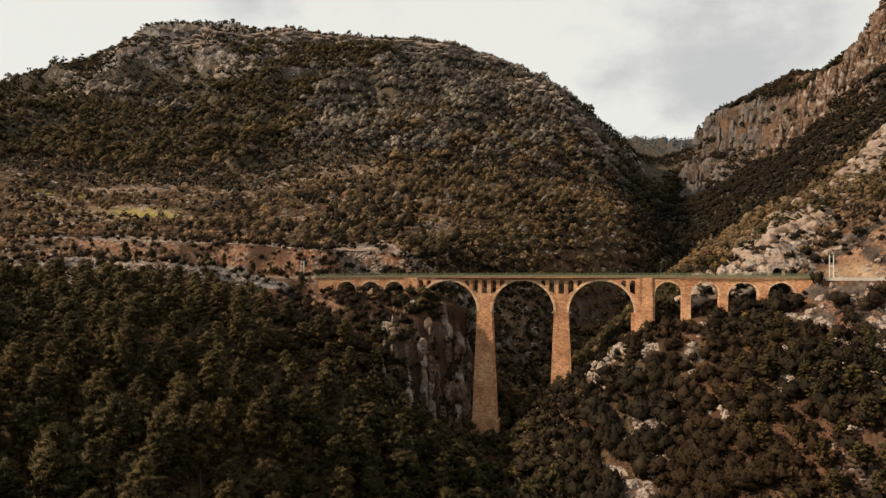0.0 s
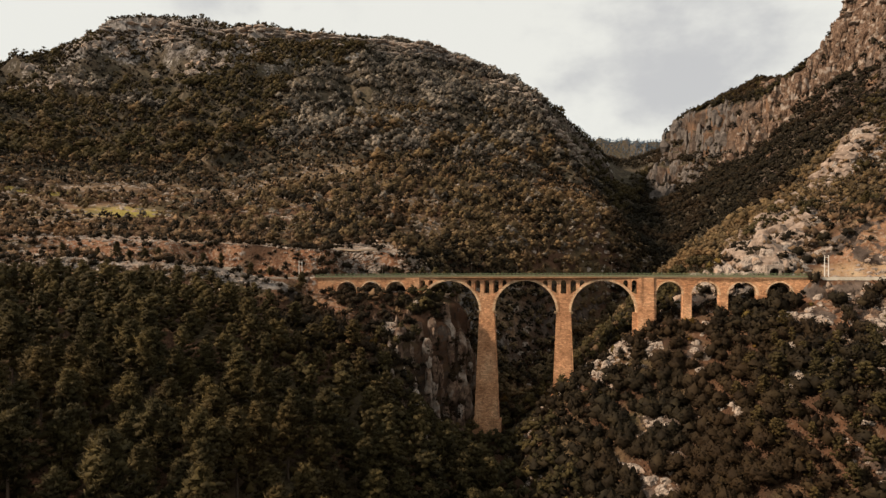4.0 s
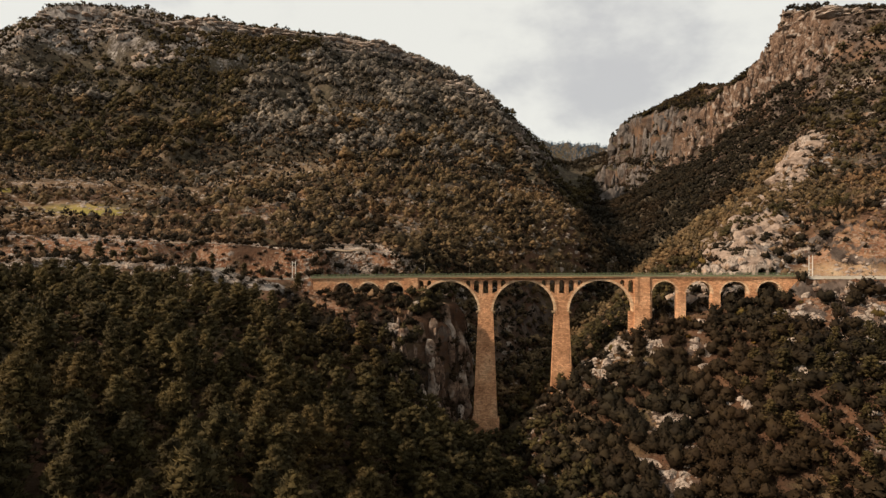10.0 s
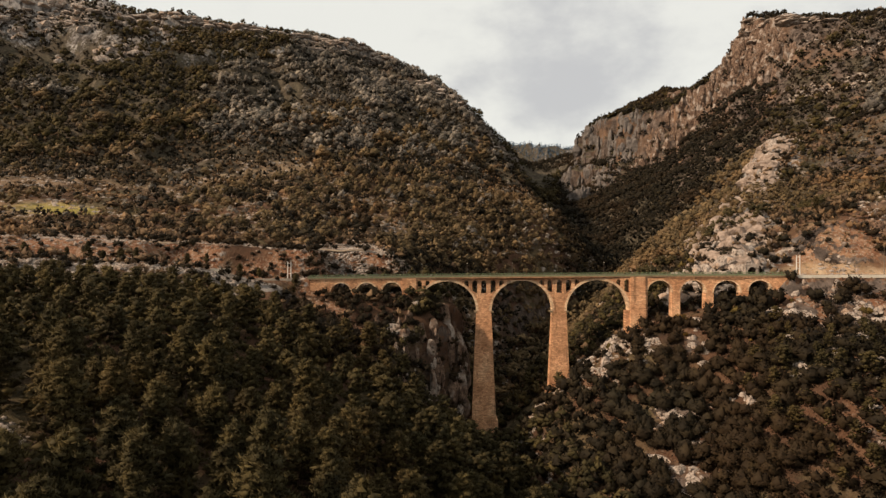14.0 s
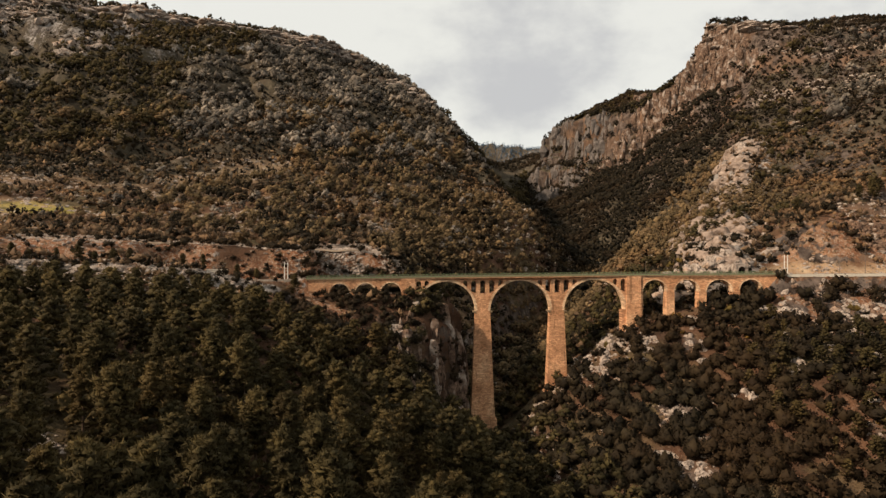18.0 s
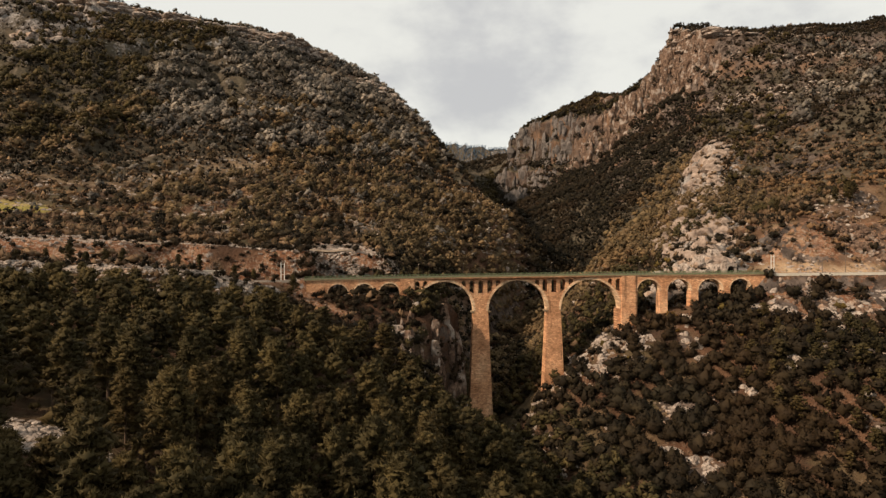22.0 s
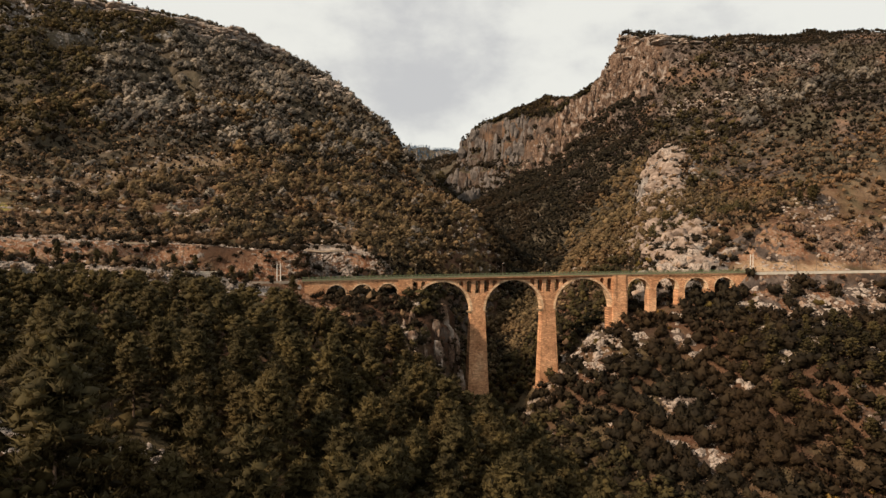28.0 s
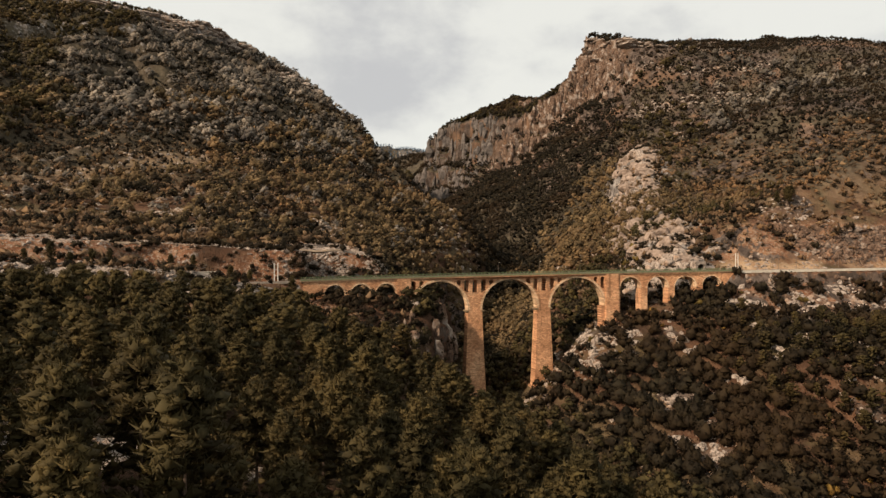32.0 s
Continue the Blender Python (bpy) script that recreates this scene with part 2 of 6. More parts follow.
def make_plain(name, a, b, scale, roughness=0.8, bump=0.0, metal=0.0):
    m = Mat(name, roughness, 0.3)
    f = m.noise(scale, 6, 0.65)
    m.b.inputs["Metallic"].default_value = metal
    if bump:
        m.bump(m.noise(scale * 2.5, 5), 0.7, bump)
    return m.done(m.ramp(f, (0.3, a), (0.7, b)))


GROUND = make_ground()
MASONRY = make_masonry("sandstone masonry", (0.34, 0.178, 0.098), (0.51, 0.288, 0.165), (0.64, 0.42, 0.262))
DRESSED = make_masonry("dressed arch stone", (0.46, 0.31, 0.19), (0.62, 0.45, 0.30), (0.70, 0.55, 0.39))
CORNICE = make_plain("weathered cornice stone", (0.10, 0.075, 0.045), (0.24, 0.17, 0.10), 0.8, 0.95, 0.1)
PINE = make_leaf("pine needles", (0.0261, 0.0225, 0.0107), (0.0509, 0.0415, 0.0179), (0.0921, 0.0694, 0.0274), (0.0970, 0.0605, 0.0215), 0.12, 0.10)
# lit copy of the pine needles: sunlight put into a paler, golden colour
SUNLIT_PINE = make_leaf("sunlit golden pine needles", (0.0438, 0.0337, 0.0180), (0.1097, 0.0800, 0.0420), (0.2192, 0.1524, 0.0840), (0.2064, 0.1250, 0.0630), 0.16, 0.08)
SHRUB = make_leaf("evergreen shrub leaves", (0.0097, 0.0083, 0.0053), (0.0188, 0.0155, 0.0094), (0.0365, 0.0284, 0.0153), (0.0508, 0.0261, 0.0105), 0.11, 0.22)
OLIVE = make_leaf("olive and yellowing shrub leaves", (0.040, 0.034, 0.012), (0.085, 0.066, 0.022), (0.16, 0.115, 0.034), (0.20, 0.105, 0.025), 0.25, 0.2)
# blue for distance: haze put into the leaf colour
DISTANT = make_leaf("haze-blue wood on the farthest ridge", (0.0413, 0.0750, 0.1190), (0.0600, 0.1050, 0.1652), (0.0863, 0.1400, 0.2100), (0.0750, 0.1200, 0.1750), 0.1, 0.02)
# greyed and paled: haze over the far slopes put into the leaf colour
FARWOOD = make_leaf("far pine wood greyed for haze", (0.0472, 0.0444, 0.0410), (0.1246, 0.1122, 0.0978), (0.3536, 0.3053, 0.2561), (0.2778, 0.2212, 0.1698), 0.10, 0.03)
SCRUB = make_leaf("dry brown scrub", (0.0502, 0.0361, 0.0253), (0.1191, 0.0826, 0.0531), (0.2383, 0.1606, 0.0961), (0.2320, 0.1304, 0.0633), 0.2, 0.12)
BARK = make_plain("pine bark", (0.05, 0.033, 0.022), (0.12, 0.08, 0.055), 3.0, 0.95, 0.05)
def make_limestone():
    m = Mat("pale limestone", 0.95, 0.1)
    col = m.ramp(m.noise(0.5, 7, 0.65), (0.30, (0.135, 0.106, 0.084)), (0.5, (0.30, 0.245, 0.203)), (0.7, (0.44, 0.375, 0.32)))
    crack = m.step(m.noise(0.9, 6, 0.7, (1, 1, 0.5)), 0.38, 0.48)
    col = m.mix(m.math("SUBTRACT", 1.0, crack), col, (0.06, 0.048, 0.04))
    col = m.mix(m.math("MULTIPLY", m.step(m.noise(0.13, 4), 0.52, 0.66), 0.6), col, (0.30, 0.19, 0.12))
    m.bump(m.noise(1.3, 7, 0.7), 1.0, 0.5)
    return m.done(col)


LIMESTONE = make_limestone()


def make_redrock():
    m = Mat("reddish weathered rock", 0.95, 0.1)
    col = m.ramp(m.noise(0.35, 7, 0.65), (0.30, (0.052, 0.033, 0.025)), (0.5, (0.125, 0.080, 0.056)), (0.7, (0.25, 0.175, 0.125)))
    crack = m.step(m.noise(0.7, 6, 0.7, (1, 1, 0.4)), 0.40, 0.50)
    col = m.mix(m.math("SUBTRACT", 1.0, crack), col, (0.05, 0.033, 0.024))
    col = m.mix(m.math("MULTIPLY", m.step(m.noise(0.11, 4), 0.52, 0.66), 0.6), col, (0.36, 0.31, 0.265))
    m.bump(m.noise(1.1, 7, 0.7), 1.0, 0.5)
    return m.done(col)


REDROCK = make_redrock()
GREYROCK = make_plain("grey weathered cliff rock", (0.036, 0.030, 0.027), (0.165, 0.142, 0.126), 0.16, 0.95, 1.2)
RIBROCK = make_plain("warm weathered limestone", (0.085, 0.060, 0.046), (0.345, 0.262, 0.205), 0.22, 0.93, 1.2)
BALLAST = make_plain("track ballast", (0.12, 0.10, 0.08), (0.26, 0.22, 0.18), 4.0, 0.95, 0.05)
GRAVEL = make_plain("dirt track gravel", (0.30, 0.21, 0.14), (0.46, 0.36, 0.26), 0.5, 0.95, 0.08)
GREENPAINT = make_plain("faded green rail paint", (0.07, 0.10, 0.05), (0.16, 0.19, 0.10), 1.5, 0.7)
STEEL = make_plain("rail steel", (0.10, 0.07, 0.05), (0.2, 0.16, 0.13), 2.0, 0.5, 0.0, 0.6)
PALE = make_plain("galvanised pole", (0.42, 0.40, 0.36), (0.58, 0.55, 0.5), 1.2, 0.6)
CONCRETE = make_plain("pale concrete", (0.40, 0.35, 0.28), (0.55, 0.50, 0.42), 0.4, 0.9, 0.05)
DARKMETAL = make_plain("dark lamp metal", (0.03, 0.035, 0.03), (0.08, 0.08, 0.07), 2.0, 0.6)


# ---- small mesh helpers ----
def part(name, bm, material, parent=None, label=""):
    me = bpy.data.meshes.new(name)
    bm.to_mesh(me)
    bm.free()
    me.materials.append(material)
    ob = new(name, me)
    if parent:
        ob.parent = parent
    if label:
        tagged(ob, label)
    return ob


def mesh_from(name, verts, faces, material, smooth=False):
    """verts (n, 3), or (n, 6) with normals, and faces (m, k) as arrays, all faces with the same number of corners."""
    me = bpy.data.meshes.new(name)
    verts, faces = np.asarray(verts, np.float32), np.asarray(faces, np.int32)
    verts, soft_normals = np.ascontiguousarray(verts[:, :3]), verts[:, 3:]
    smooth = smooth or soft_normals.shape[1] == 3
    k = faces.shape[1]
    me.vertices.add(len(verts))
    me.vertices.foreach_set("co", verts.ravel())
    me.loops.add(faces.size)
    me.loops.foreach_set("vertex_index", faces.ravel())
    me.polygons.add(len(faces))
    me.polygons.foreach_set("loop_start", np.arange(0, faces.size, k, dtype=np.int32))
    me.polygons.foreach_set("use_smooth", np.full(len(faces), smooth))
    me.update(calc_edges=True)
    if soft_normals.shape[1] == 3:
        me.normals_split_custom_set_from_vertices(soft_normals.tolist())
    me.materials.append(material)
    return me


def box(bm, x0, x1, y0, y1, z0, z1):
    v = [bm.verts.new(p) for p in ((x0, y0, z0), (x1, y0, z0), (x1, y1, z0), (x0, y1, z0), (x0, y0, z1), (x1, y0, z1), (x1, y1, z1), (x0, y1, z1))]
    for f in ((0, 3, 2, 1), (4, 5, 6, 7), (0, 1, 5, 4), (1, 2, 6, 5), (2, 3, 7, 6), (3, 0, 4, 7)):
        bm.faces.new([v[i] for i in f])
    return v


def rod(bm, a, b, r, n=6, r2=None):
    a, b = Vector(a), Vector(b)
    q = (b - a).to_track_quat("Z", "Y")
    ring = []
    for p, rr in ((a, r), (b, r if r2 is None else r2)):
        ring.append([bm.verts.new(p + q @ Vector((rr * math.cos(i * math.tau / n), rr * math.sin(i * math.tau / n), 0))) for i in range(n)])
    for i in range(n):
        bm.faces.new((ring[0][i], ring[0][(i + 1) % n], ring[1][(i + 1) % n], ring[1][i]))
    bm.faces.new(ring[0][::-1])
    bm.faces.new(ring[1])


# ---- landform ----
def hash2(ix, iy, seed):
    h = (ix.astype(np.int64) * 374761393 + iy.astype(np.int64) * 668265263 + seed * 974634777) & 0xFFFFFFFF
    h = ((h ^ (h >> 13)) * 1274126177) & 0xFFFFFFFF
    return ((h ^ (h >> 16)) & 0xFFFFFF) / float(0xFFFFFF)


def vnoise(x, y, seed=0):
    ix, iy = np.floor(x), np.floor(y)
    fx, fy = x - ix, y - iy
    fx, fy = fx * fx * fx * (fx * (fx * 6 - 15) + 10), fy * fy * fy * (fy * (fy * 6 - 15) + 10)
    a, b = hash2(ix, iy, seed), hash2(ix + 1, iy, seed)
    c, d = hash2(ix, iy + 1, seed), hash2(ix + 1, iy + 1, seed)
    return (a * (1 - fx) + b * fx) * (1 - fy) + (c * (1 - fx) + d * fx) * fy


def fbm(x, y, seed=0, octaves=4, gain=0.5):
    s, amp, tot = 0, 1.0, 0.0
    for o in range(octaves):
        s, tot = s + amp * (vnoise(x * 2 ** o + 17.3 * o, y * 2 ** o - 9.1 * o, seed + o) * 2 - 1), tot + amp
        amp *= gain
    return s / tot


def smooth(v, lo, hi):
    t = np.clip((v - lo) / (hi - lo), 0, 1)
    return t * t * (3 - 2 * t)


def seg_dist(x, y, x0, y0, x1, y1):
    k = np.clip(((x - x0) * (x1 - x0) + (y - y0) * (y1 - y0)) / ((x1 - x0) ** 2 + (y1 - y0) ** 2), 0, 1)
    return np.hypot(x - x0 - k * (x1 - x0), y - y0 - k * (y1 - y0))


def pchip(xk, yk, x):
    """Monotone cubic through the knots; yk may have further axes."""
    xk, yk, x = np.asarray(xk, float), np.asarray(yk, float), np.asarray(x, float)
    h = np.diff(xk).reshape(-1, *[1] * (yk.ndim - 1))
    d = np.diff(yk, axis=0) / h
    m = np.zeros_like(yk)
    same = d[:-1] * d[1:] > 0
    w1, w2 = 2 * h[1:] + h[:-1], h[1:] + 2 * h[:-1]
    with np.errstate(divide="ignore", invalid="ignore"):
        m[1:-1] = np.where(same, (w1 + w2) / (w1 / d[:-1] + w2 / d[1:]), 0)
    m[0], m[-1] = d[0], d[-1]
    i = np.clip(np.searchsorted(xk, x) - 1, 0, len(xk) - 2)
    hh = (xk[i + 1] - xk[i]).reshape(-1, *[1] * (yk.ndim - 1))
    t = ((x - xk[i])).reshape(-1, *[1] * (yk.ndim - 1)) / hh
    return (1 + 2 * t) * (1 - t) ** 2 * yk[i] + t * (1 - t) ** 2 * hh * m[i] + t * t * (3 - 2 * t) * yk[i + 1] + t * t * (t - 1) * hh * m[i + 1]


# Cross-sections of the valley, west to east, as (x, z): far west, west hills, slopes, west rim, gorge floor, east rim, bench, slopes, cliff foot, cliff top, far east.
STATIONS = []


def station(y, *xz):
    STATIONS.append((y, xz))


station(-400, -1500, 120, -700, 100, -400, 90, -220, 70, -130, 50, -60, 20, 0, -20, 30, -22, 70, -5, 130, 30, 190, 60, 280, 90, 420, 150, 560, 220, 1800, 330)
station(0, -1500, 150, -700, 110, -400, 90, -220, 72, -140, 54, -60, 26, 0, -8, 25, -10, 60, 2, 115, 24, 170, 46, 240, 60, 400, 95, 560, 170, 1800, 350)
station(150, -1500, 190, -700, 140, -400, 104, -200, 80, -105, 58, -62, 44, -5, 6, 20, 2, 58, 12, 108, 30, 150, 60, 240, 72, 400, 100, 560, 180, 1800, 380)
station(220, -1500, 220, -700, 150, -400, 108, -200, 84, -110, 72, -48, 48, -2, 20, 18, 11, 40, 20, 78, 38, 118, 64, 160, 77, 255, 83, 480, 160, 1800, 420)
station(276, -1500, 240, -700, 155, -400, 112, -220, 86, -110, 80, -26, 62, -8, 22, 20, 11, 48, 38, 88, 65.5, 120, 79, 165, 91, 285, 116, 440, 185, 1800, 430)
station(300, -1500, 250, -700, 160, -400, 116, -220, 93, -110, 90, -16, 77, 0, 28, 22, 13, 50, 35, 92, 67, 124, 86, 190, 102, 280, 140, 420, 195, 1800, 440)
station(318, -1500, 258, -700, 166, -400, 119, -220, 98, -110, 93, -14, 81, 3, 34, 28, 15, 55, 33, 100, 71, 134, 89, 196, 107, 284, 143, 420, 199, 1800, 444)
station(331, -1500, 263, -700, 169, -400, 121, -220, 105, -110, 101.5, -13, 87, 6, 38, 32, 17, 62, 34, 106, 74, 141, 91, 200, 110, 287, 145, 420, 201, 1800, 447)
station(350, -1500, 270, -700, 175, -400, 124, -220, 106, -110, 103, -12, 88, 10, 44, 38, 20, 70, 35, 115, 78, 150, 94, 205, 114, 290, 148, 420, 205, 1800, 450)
station(430, -1600, 300, -760, 200, -420, 132, -240, 119, -110, 113, 0, 105, 60, 82, 100, 40, 130, 45, 175, 92, 215, 120, 262, 142, 330, 176, 480, 260, 1700, 460)
station(550, -1700, 300, -800, 240, -450, 180, -260, 155, -110, 148, 40, 146, 140, 130, 205, 85, 245, 82, 290, 108, 345, 148, 368, 190, 450, 250, 580, 335, 1600, 470)
station(680, -1700, 290, -820, 260, -500, 232, -320, 222, -145, 206, 20, 206, 140, 186, 225, 115, 268, 108, 320, 135, 395, 185, 450, 235, 530, 318, 640, 390, 1500, 470)
station(740, -1700, 290, -835, 264, -520, 254, -340, 254, -165, 236, 12, 233, 136, 210, 230, 130, 280, 119, 338, 147, 408, 193, 462, 236, 524, 300, 600, 398, 1500, 474)
station(795, -1700, 290, -850, 267, -540, 278, -360, 288, -182, 268, 6, 262, 133, 236, 236, 146, 291, 131, 355, 159, 420, 201, 478, 247, 537, 318, 562, 402, 1500, 477)
station(850, -1700, 290, -860, 270, -560, 300, -380, 320, -200, 300, 0, 290, 130, 262, 240, 160, 300, 142, 370, 170, 430, 208, 490, 255, 542, 330, 570, 424, 1500, 480)
station(868, -1700, 290, -865, 271, -565, 308, -382, 333, -202, 315, -2, 305, 132, 274, 244, 169, 306, 145, 372, 171, 430, 207, 484, 248, 520, 326, 578, 374, 1500, 450)
station(888, -1700, 290, -870, 272, -570, 315, -385, 345, -205, 330, -5, 320, 135, 285, 248, 178, 312, 148, 375, 172, 430, 206, 474, 238, 498, 308, 560, 352, 1500, 440)
station(930, -1700, 290, -880, 275, -580, 335, -390, 385, -210, 365, -10, 350, 140, 310, 255, 195, 325, 155, 380, 175, 430, 205, 462, 228, 475, 290, 540, 338, 1500, 430)
station(1010, -1700, 290, -900, 285, -600, 372, -400, 438, -230, 430, -30, 420, 165, 357, 270, 220, 340, 168, 385, 172, 420, 214, 438, 244, 452, 296, 530, 345, 1500, 400)
station(1110, -1700, 290, -900, 290, -600, 398, -410, 460, -240, 454, -60, 450, 150, 405, 255, 300, 350, 185, 385, 185, 398, 214, 414, 238, 428, 292, 505, 340, 1500, 390)
station(1210, -1700, 290, -900, 290, -600, 390, -400, 448, -230, 450, 60, 458, 215, 390, 325, 285, 380, 205, 410, 200, 436, 222, 466, 246, 486, 290, 680, 330, 1500, 380)
station(1450, -1700, 380, -900, 380, -600, 400, -400, 420, -200, 430, 60, 420, 300, 352, 400, 300, 480, 290, 510, 294, 550, 304, 590, 316, 640, 330, 760, 352, 1500, 440)
station(2050, -2200, 380, -1000, 390, -600, 395, -300, 395, 0, 385, 250, 370, 480, 345, 600, 320, 680, 310, 720, 310, 780, 315, 860, 330, 950, 345, 1100, 370, 2200, 430)
station(2330, -2400, 450, -1000, 460, -600, 462, -300, 465, 0, 470, 300, 474, 560, 478, 680, 482, 780, 484, 840, 485, 900, 486, 980, 486, 1060, 486, 1200, 488, 2400, 490)
station(4400, -4400, 500, -1800, 500, -900, 500, -300, 500, 100, 500, 500, 500, 900, 500, 1100, 500, 1300, 500, 1500, 500, 1700, 500, 1900, 500, 2200, 500, 2600, 500, 4400, 500)

rows_y = np.concatenate([np.arange(-400, 100, 20), np.arange(100, 180, 5), np.arange(180, 460, 2.0), np.arange(460, 830, 4.6), np.arange(830, 1130, 2.8), np.arange(1130, 1240, 6.0), np.arange(1240, 1500, 20), np.arange(1500, 2400, 45), np.arange(2400, 4401, 400)])
weights = np.array([3, 5, 10, 24, 48, 64, 60, 32, 36, 64, 62, 60, 60, 36])     # columns between the lines
cols = np.concatenate([[0]] + [i + np.arange(1, w + 1) / w for i, w in enumerate(weights)])
sy = [s[0] for s in STATIONS]
sx = pchip(sy, [s[1][0::2] for s in STATIONS], rows_y)
sz = pchip(sy, [s[1][1::2] for s in STATIONS], rows_y)
knots = np.arange(15)
GX = pchip(knots, sx.T, cols).T
GZ = pchip(knots, sz.T, cols).T
GY = np.repeat(rows_y[:, None], GX.shape[1], 1)


KNOLLS = ((-290, 670, 90, -20), (-100, 640, 70, -17), (-20, 590, 60, 11), (-49, 480, 45, 9), (-17, 362, 28, 8), (150, 547, 35, 7), (-435, 842, 80, -12), (268, 462, 22, -15), (300, 340, 45, -10), (455, 520, 55, -15), (565, 560, 80, -35), (365, 415, 45, -21), (690, 730, 60, -12), (550, 790, 28, 8), (500, 1085, 45, -10), (70, 1020, 60, -25), (240, 1050, 40, -32), (-396, 1037, 40, 12), (790, 570, 60, 12), (-160, 1010, 80, -17))


def relief(gx, gy, gz, cs):
    """Gullies, ledges and roughness over the smooth sections."""
    steep = np.abs(np.gradient(gz, axis=1)) / np.maximum(np.abs(np.gradient(gx, axis=1)), 0.3)
    far = smooth(gy, 420, 800)
    calm = 1 - smooth(np.abs(gz - 92), 16, 4) * smooth(gy, 470, 430) * smooth(gy, 180, 260) * smooth(np.abs(-(gx + 15) * -0.237 + (gy - 305) * 0.972 - 3), 22, 12) * 0.8
    dz = fbm(gx / 190, gy / 190, 3, 4) * 26 * far + fbm(gx / 45, gy / 45, 11, 4) * (2.2 + 7 * far) * calm + fbm(gx / 9, gy / 9, 23, 3) * (0.7 + 1.6 * far) * calm
    gully = smooth(gy, 560, 680) * smooth(gy, 1010, 930) * smooth(gx, 230, 120)
    dz = dz + gully * (26 - 95 * np.abs(fbm(gx / 150 + 0.3 * fbm(gx / 60, gy / 60, 8, 2), gy / 520, 9, 3)))
    gz = gz + dz
    # broken ledges of limestone high on both mountains
    step_h = 30 + 14 * fbm(gx / 260, gy / 260, 31, 2)
    ph = (gz + 10 * fbm(gx / 70, gy / 70, 33, 3)) / step_h
    rise = (smooth(ph - np.floor(ph), 0.36, 0.60) + np.floor(ph)) * step_h
    amount = smooth(gz, 225, 330) * smooth(fbm(gx / 110, gy / 110, 37, 3), -0.02, 0.42)
    gz = gz + (rise - ph * step_h) * amount * 0.75
    # the cliff band under the west mountain's crest
    band = smooth(gy, 860, 960) * smooth(gx, 150, 60) * (0.4 + 0.6 * smooth(fbm(gx / 80, gy / 80, 39, 2), -0.3, 0.1))
    gz = gz + band * 26 * (smooth(gz + 8 * fbm(gx / 60, gy / 60, 40, 2), 416, 422) - smooth(gz, 400, 450))
    crag = smooth(steep, 0.9, 2.2)
    gz = gz + crag * smooth(gz, 120, 200) * fbm(gx / 60, gy / 45, 47, 4) * 22
    gx = gx + crag * smooth(gz, 160, 220) * fbm(gy / 62, gz / 300, 49, 2) * 30
    gx = gx + crag * (fbm(gy / 30 + gx / 60, gz / 60, 41, 5, 0.62) * 18 + np.abs(fbm(gy / 13, gz / 26, 43, 4, 0.6)) * 14) * smooth(gz, 15, 45)
    # gullies that part the high cliffs, and sharp ribs on the gorge walls
    gx = gx + crag * smooth(gz, 190, 230) * smooth(gy, 820, 860) * smooth(gx, 380, 420) * (np.abs(fbm(gy / 42, gz / 300, 60, 3)) - 0.2) * 46
    tier = gz / 19 + 0.9 * fbm(gx / 50, gy / 50, 64, 3)
    gx = gx + crag * smooth(gz, 190, 230) * smooth(gy, 800, 850) * 11 * (smooth(tier - np.floor(tier), 0.0, 0.85) - 0.5) * (0.6 + 0.8 * vnoise(gy / 15, gz / 19, 66))
    wall = crag * smooth(gz, 15, 30) * smooth(gz, 100, 85) * smooth(gy, 230, 250) * smooth(gy, 350, 335)
    gx = gx + wall * (np.abs(fbm(gy / 9 + gz / 40, gz / 30, 62, 4, 0.65)) * 12 - 3 + 1.6 * fbm(gy / 4, gz / 14, 63, 3, 0.6))
    rib = np.minimum(seg_dist(gx, gy, 150, 305, 225, 395), seg_dist(gx, gy, 225, 395, 385, 560))
    gz = gz + smooth(rib, 26, 6) * (5.0 + 10 * np.abs(fbm(gx / 11, gy / 11, 53, 4, 0.6)))
    foot = smooth(gy, 284, 292) * smooth(gy, 366, 356) * smooth(gx, 0, -20) * smooth(seg_dist(gx, gy, -230, 347, -30, 341), 4, 10)
    gz = gz + foot * (fbm(gx / 7, gy / 7, 55, 3) * 1.0 + np.abs(fbm(gx / 24, gy / 10, 59, 3)) * 2.0)
    return gx, gz, np.clip(crag, 0, 1)


GX, GZ, CRAG = relief(GX, GY, GZ, cols)
# broad swells and hollows: place, reach, height
for kx, ky, reach, rise in KNOLLS:
    GZ = GZ + rise * np.exp(-((GX - kx) ** 2 + (GY - ky) ** 2) / (2.0 * reach * reach))
GX = np.maximum.accumulate(GX + np.arange(GX.shape[1]) * 1e-4, axis=1)


def height(x, y):
    x, y = np.atleast_1d(np.asarray(x, float)), np.atleast_1d(np.asarray(y, float))
    out = np.empty(len(x))
    r = np.clip(np.searchsorted(rows_y, y) - 1, 0, len(rows_y) - 2)
    t = (y - rows_y[r]) / (rows_y[r + 1] - rows_y[r])
    for k in np.unique(r):
        i = np.nonzero(r == k)[0]
        out[i] = np.interp(x[i], GX[k], GZ[k]) * (1 - t[i]) + np.interp(x[i], GX[k + 1], GZ[k + 1]) * t[i]
    return out


def slope(x, y, d=3.0):
    x, y = np.atleast_1d(np.asarray(x, float)), np.atleast_1d(np.asarray(y, float))
    return np.hypot(height(x + d, y) - height(x - d, y), height(x, y + d) - height(x, y - d)) / (2 * d)


# ---- the viaduct's line ----
AXIS, BASE = radians(-13.7), Vector((-15.0, 305.0, 0.0))
WIDE = 4.6                                           # depth of the masonry, front to back


def bend(u):
    return 3.0 - 0.0008 * (u - 45) ** 2


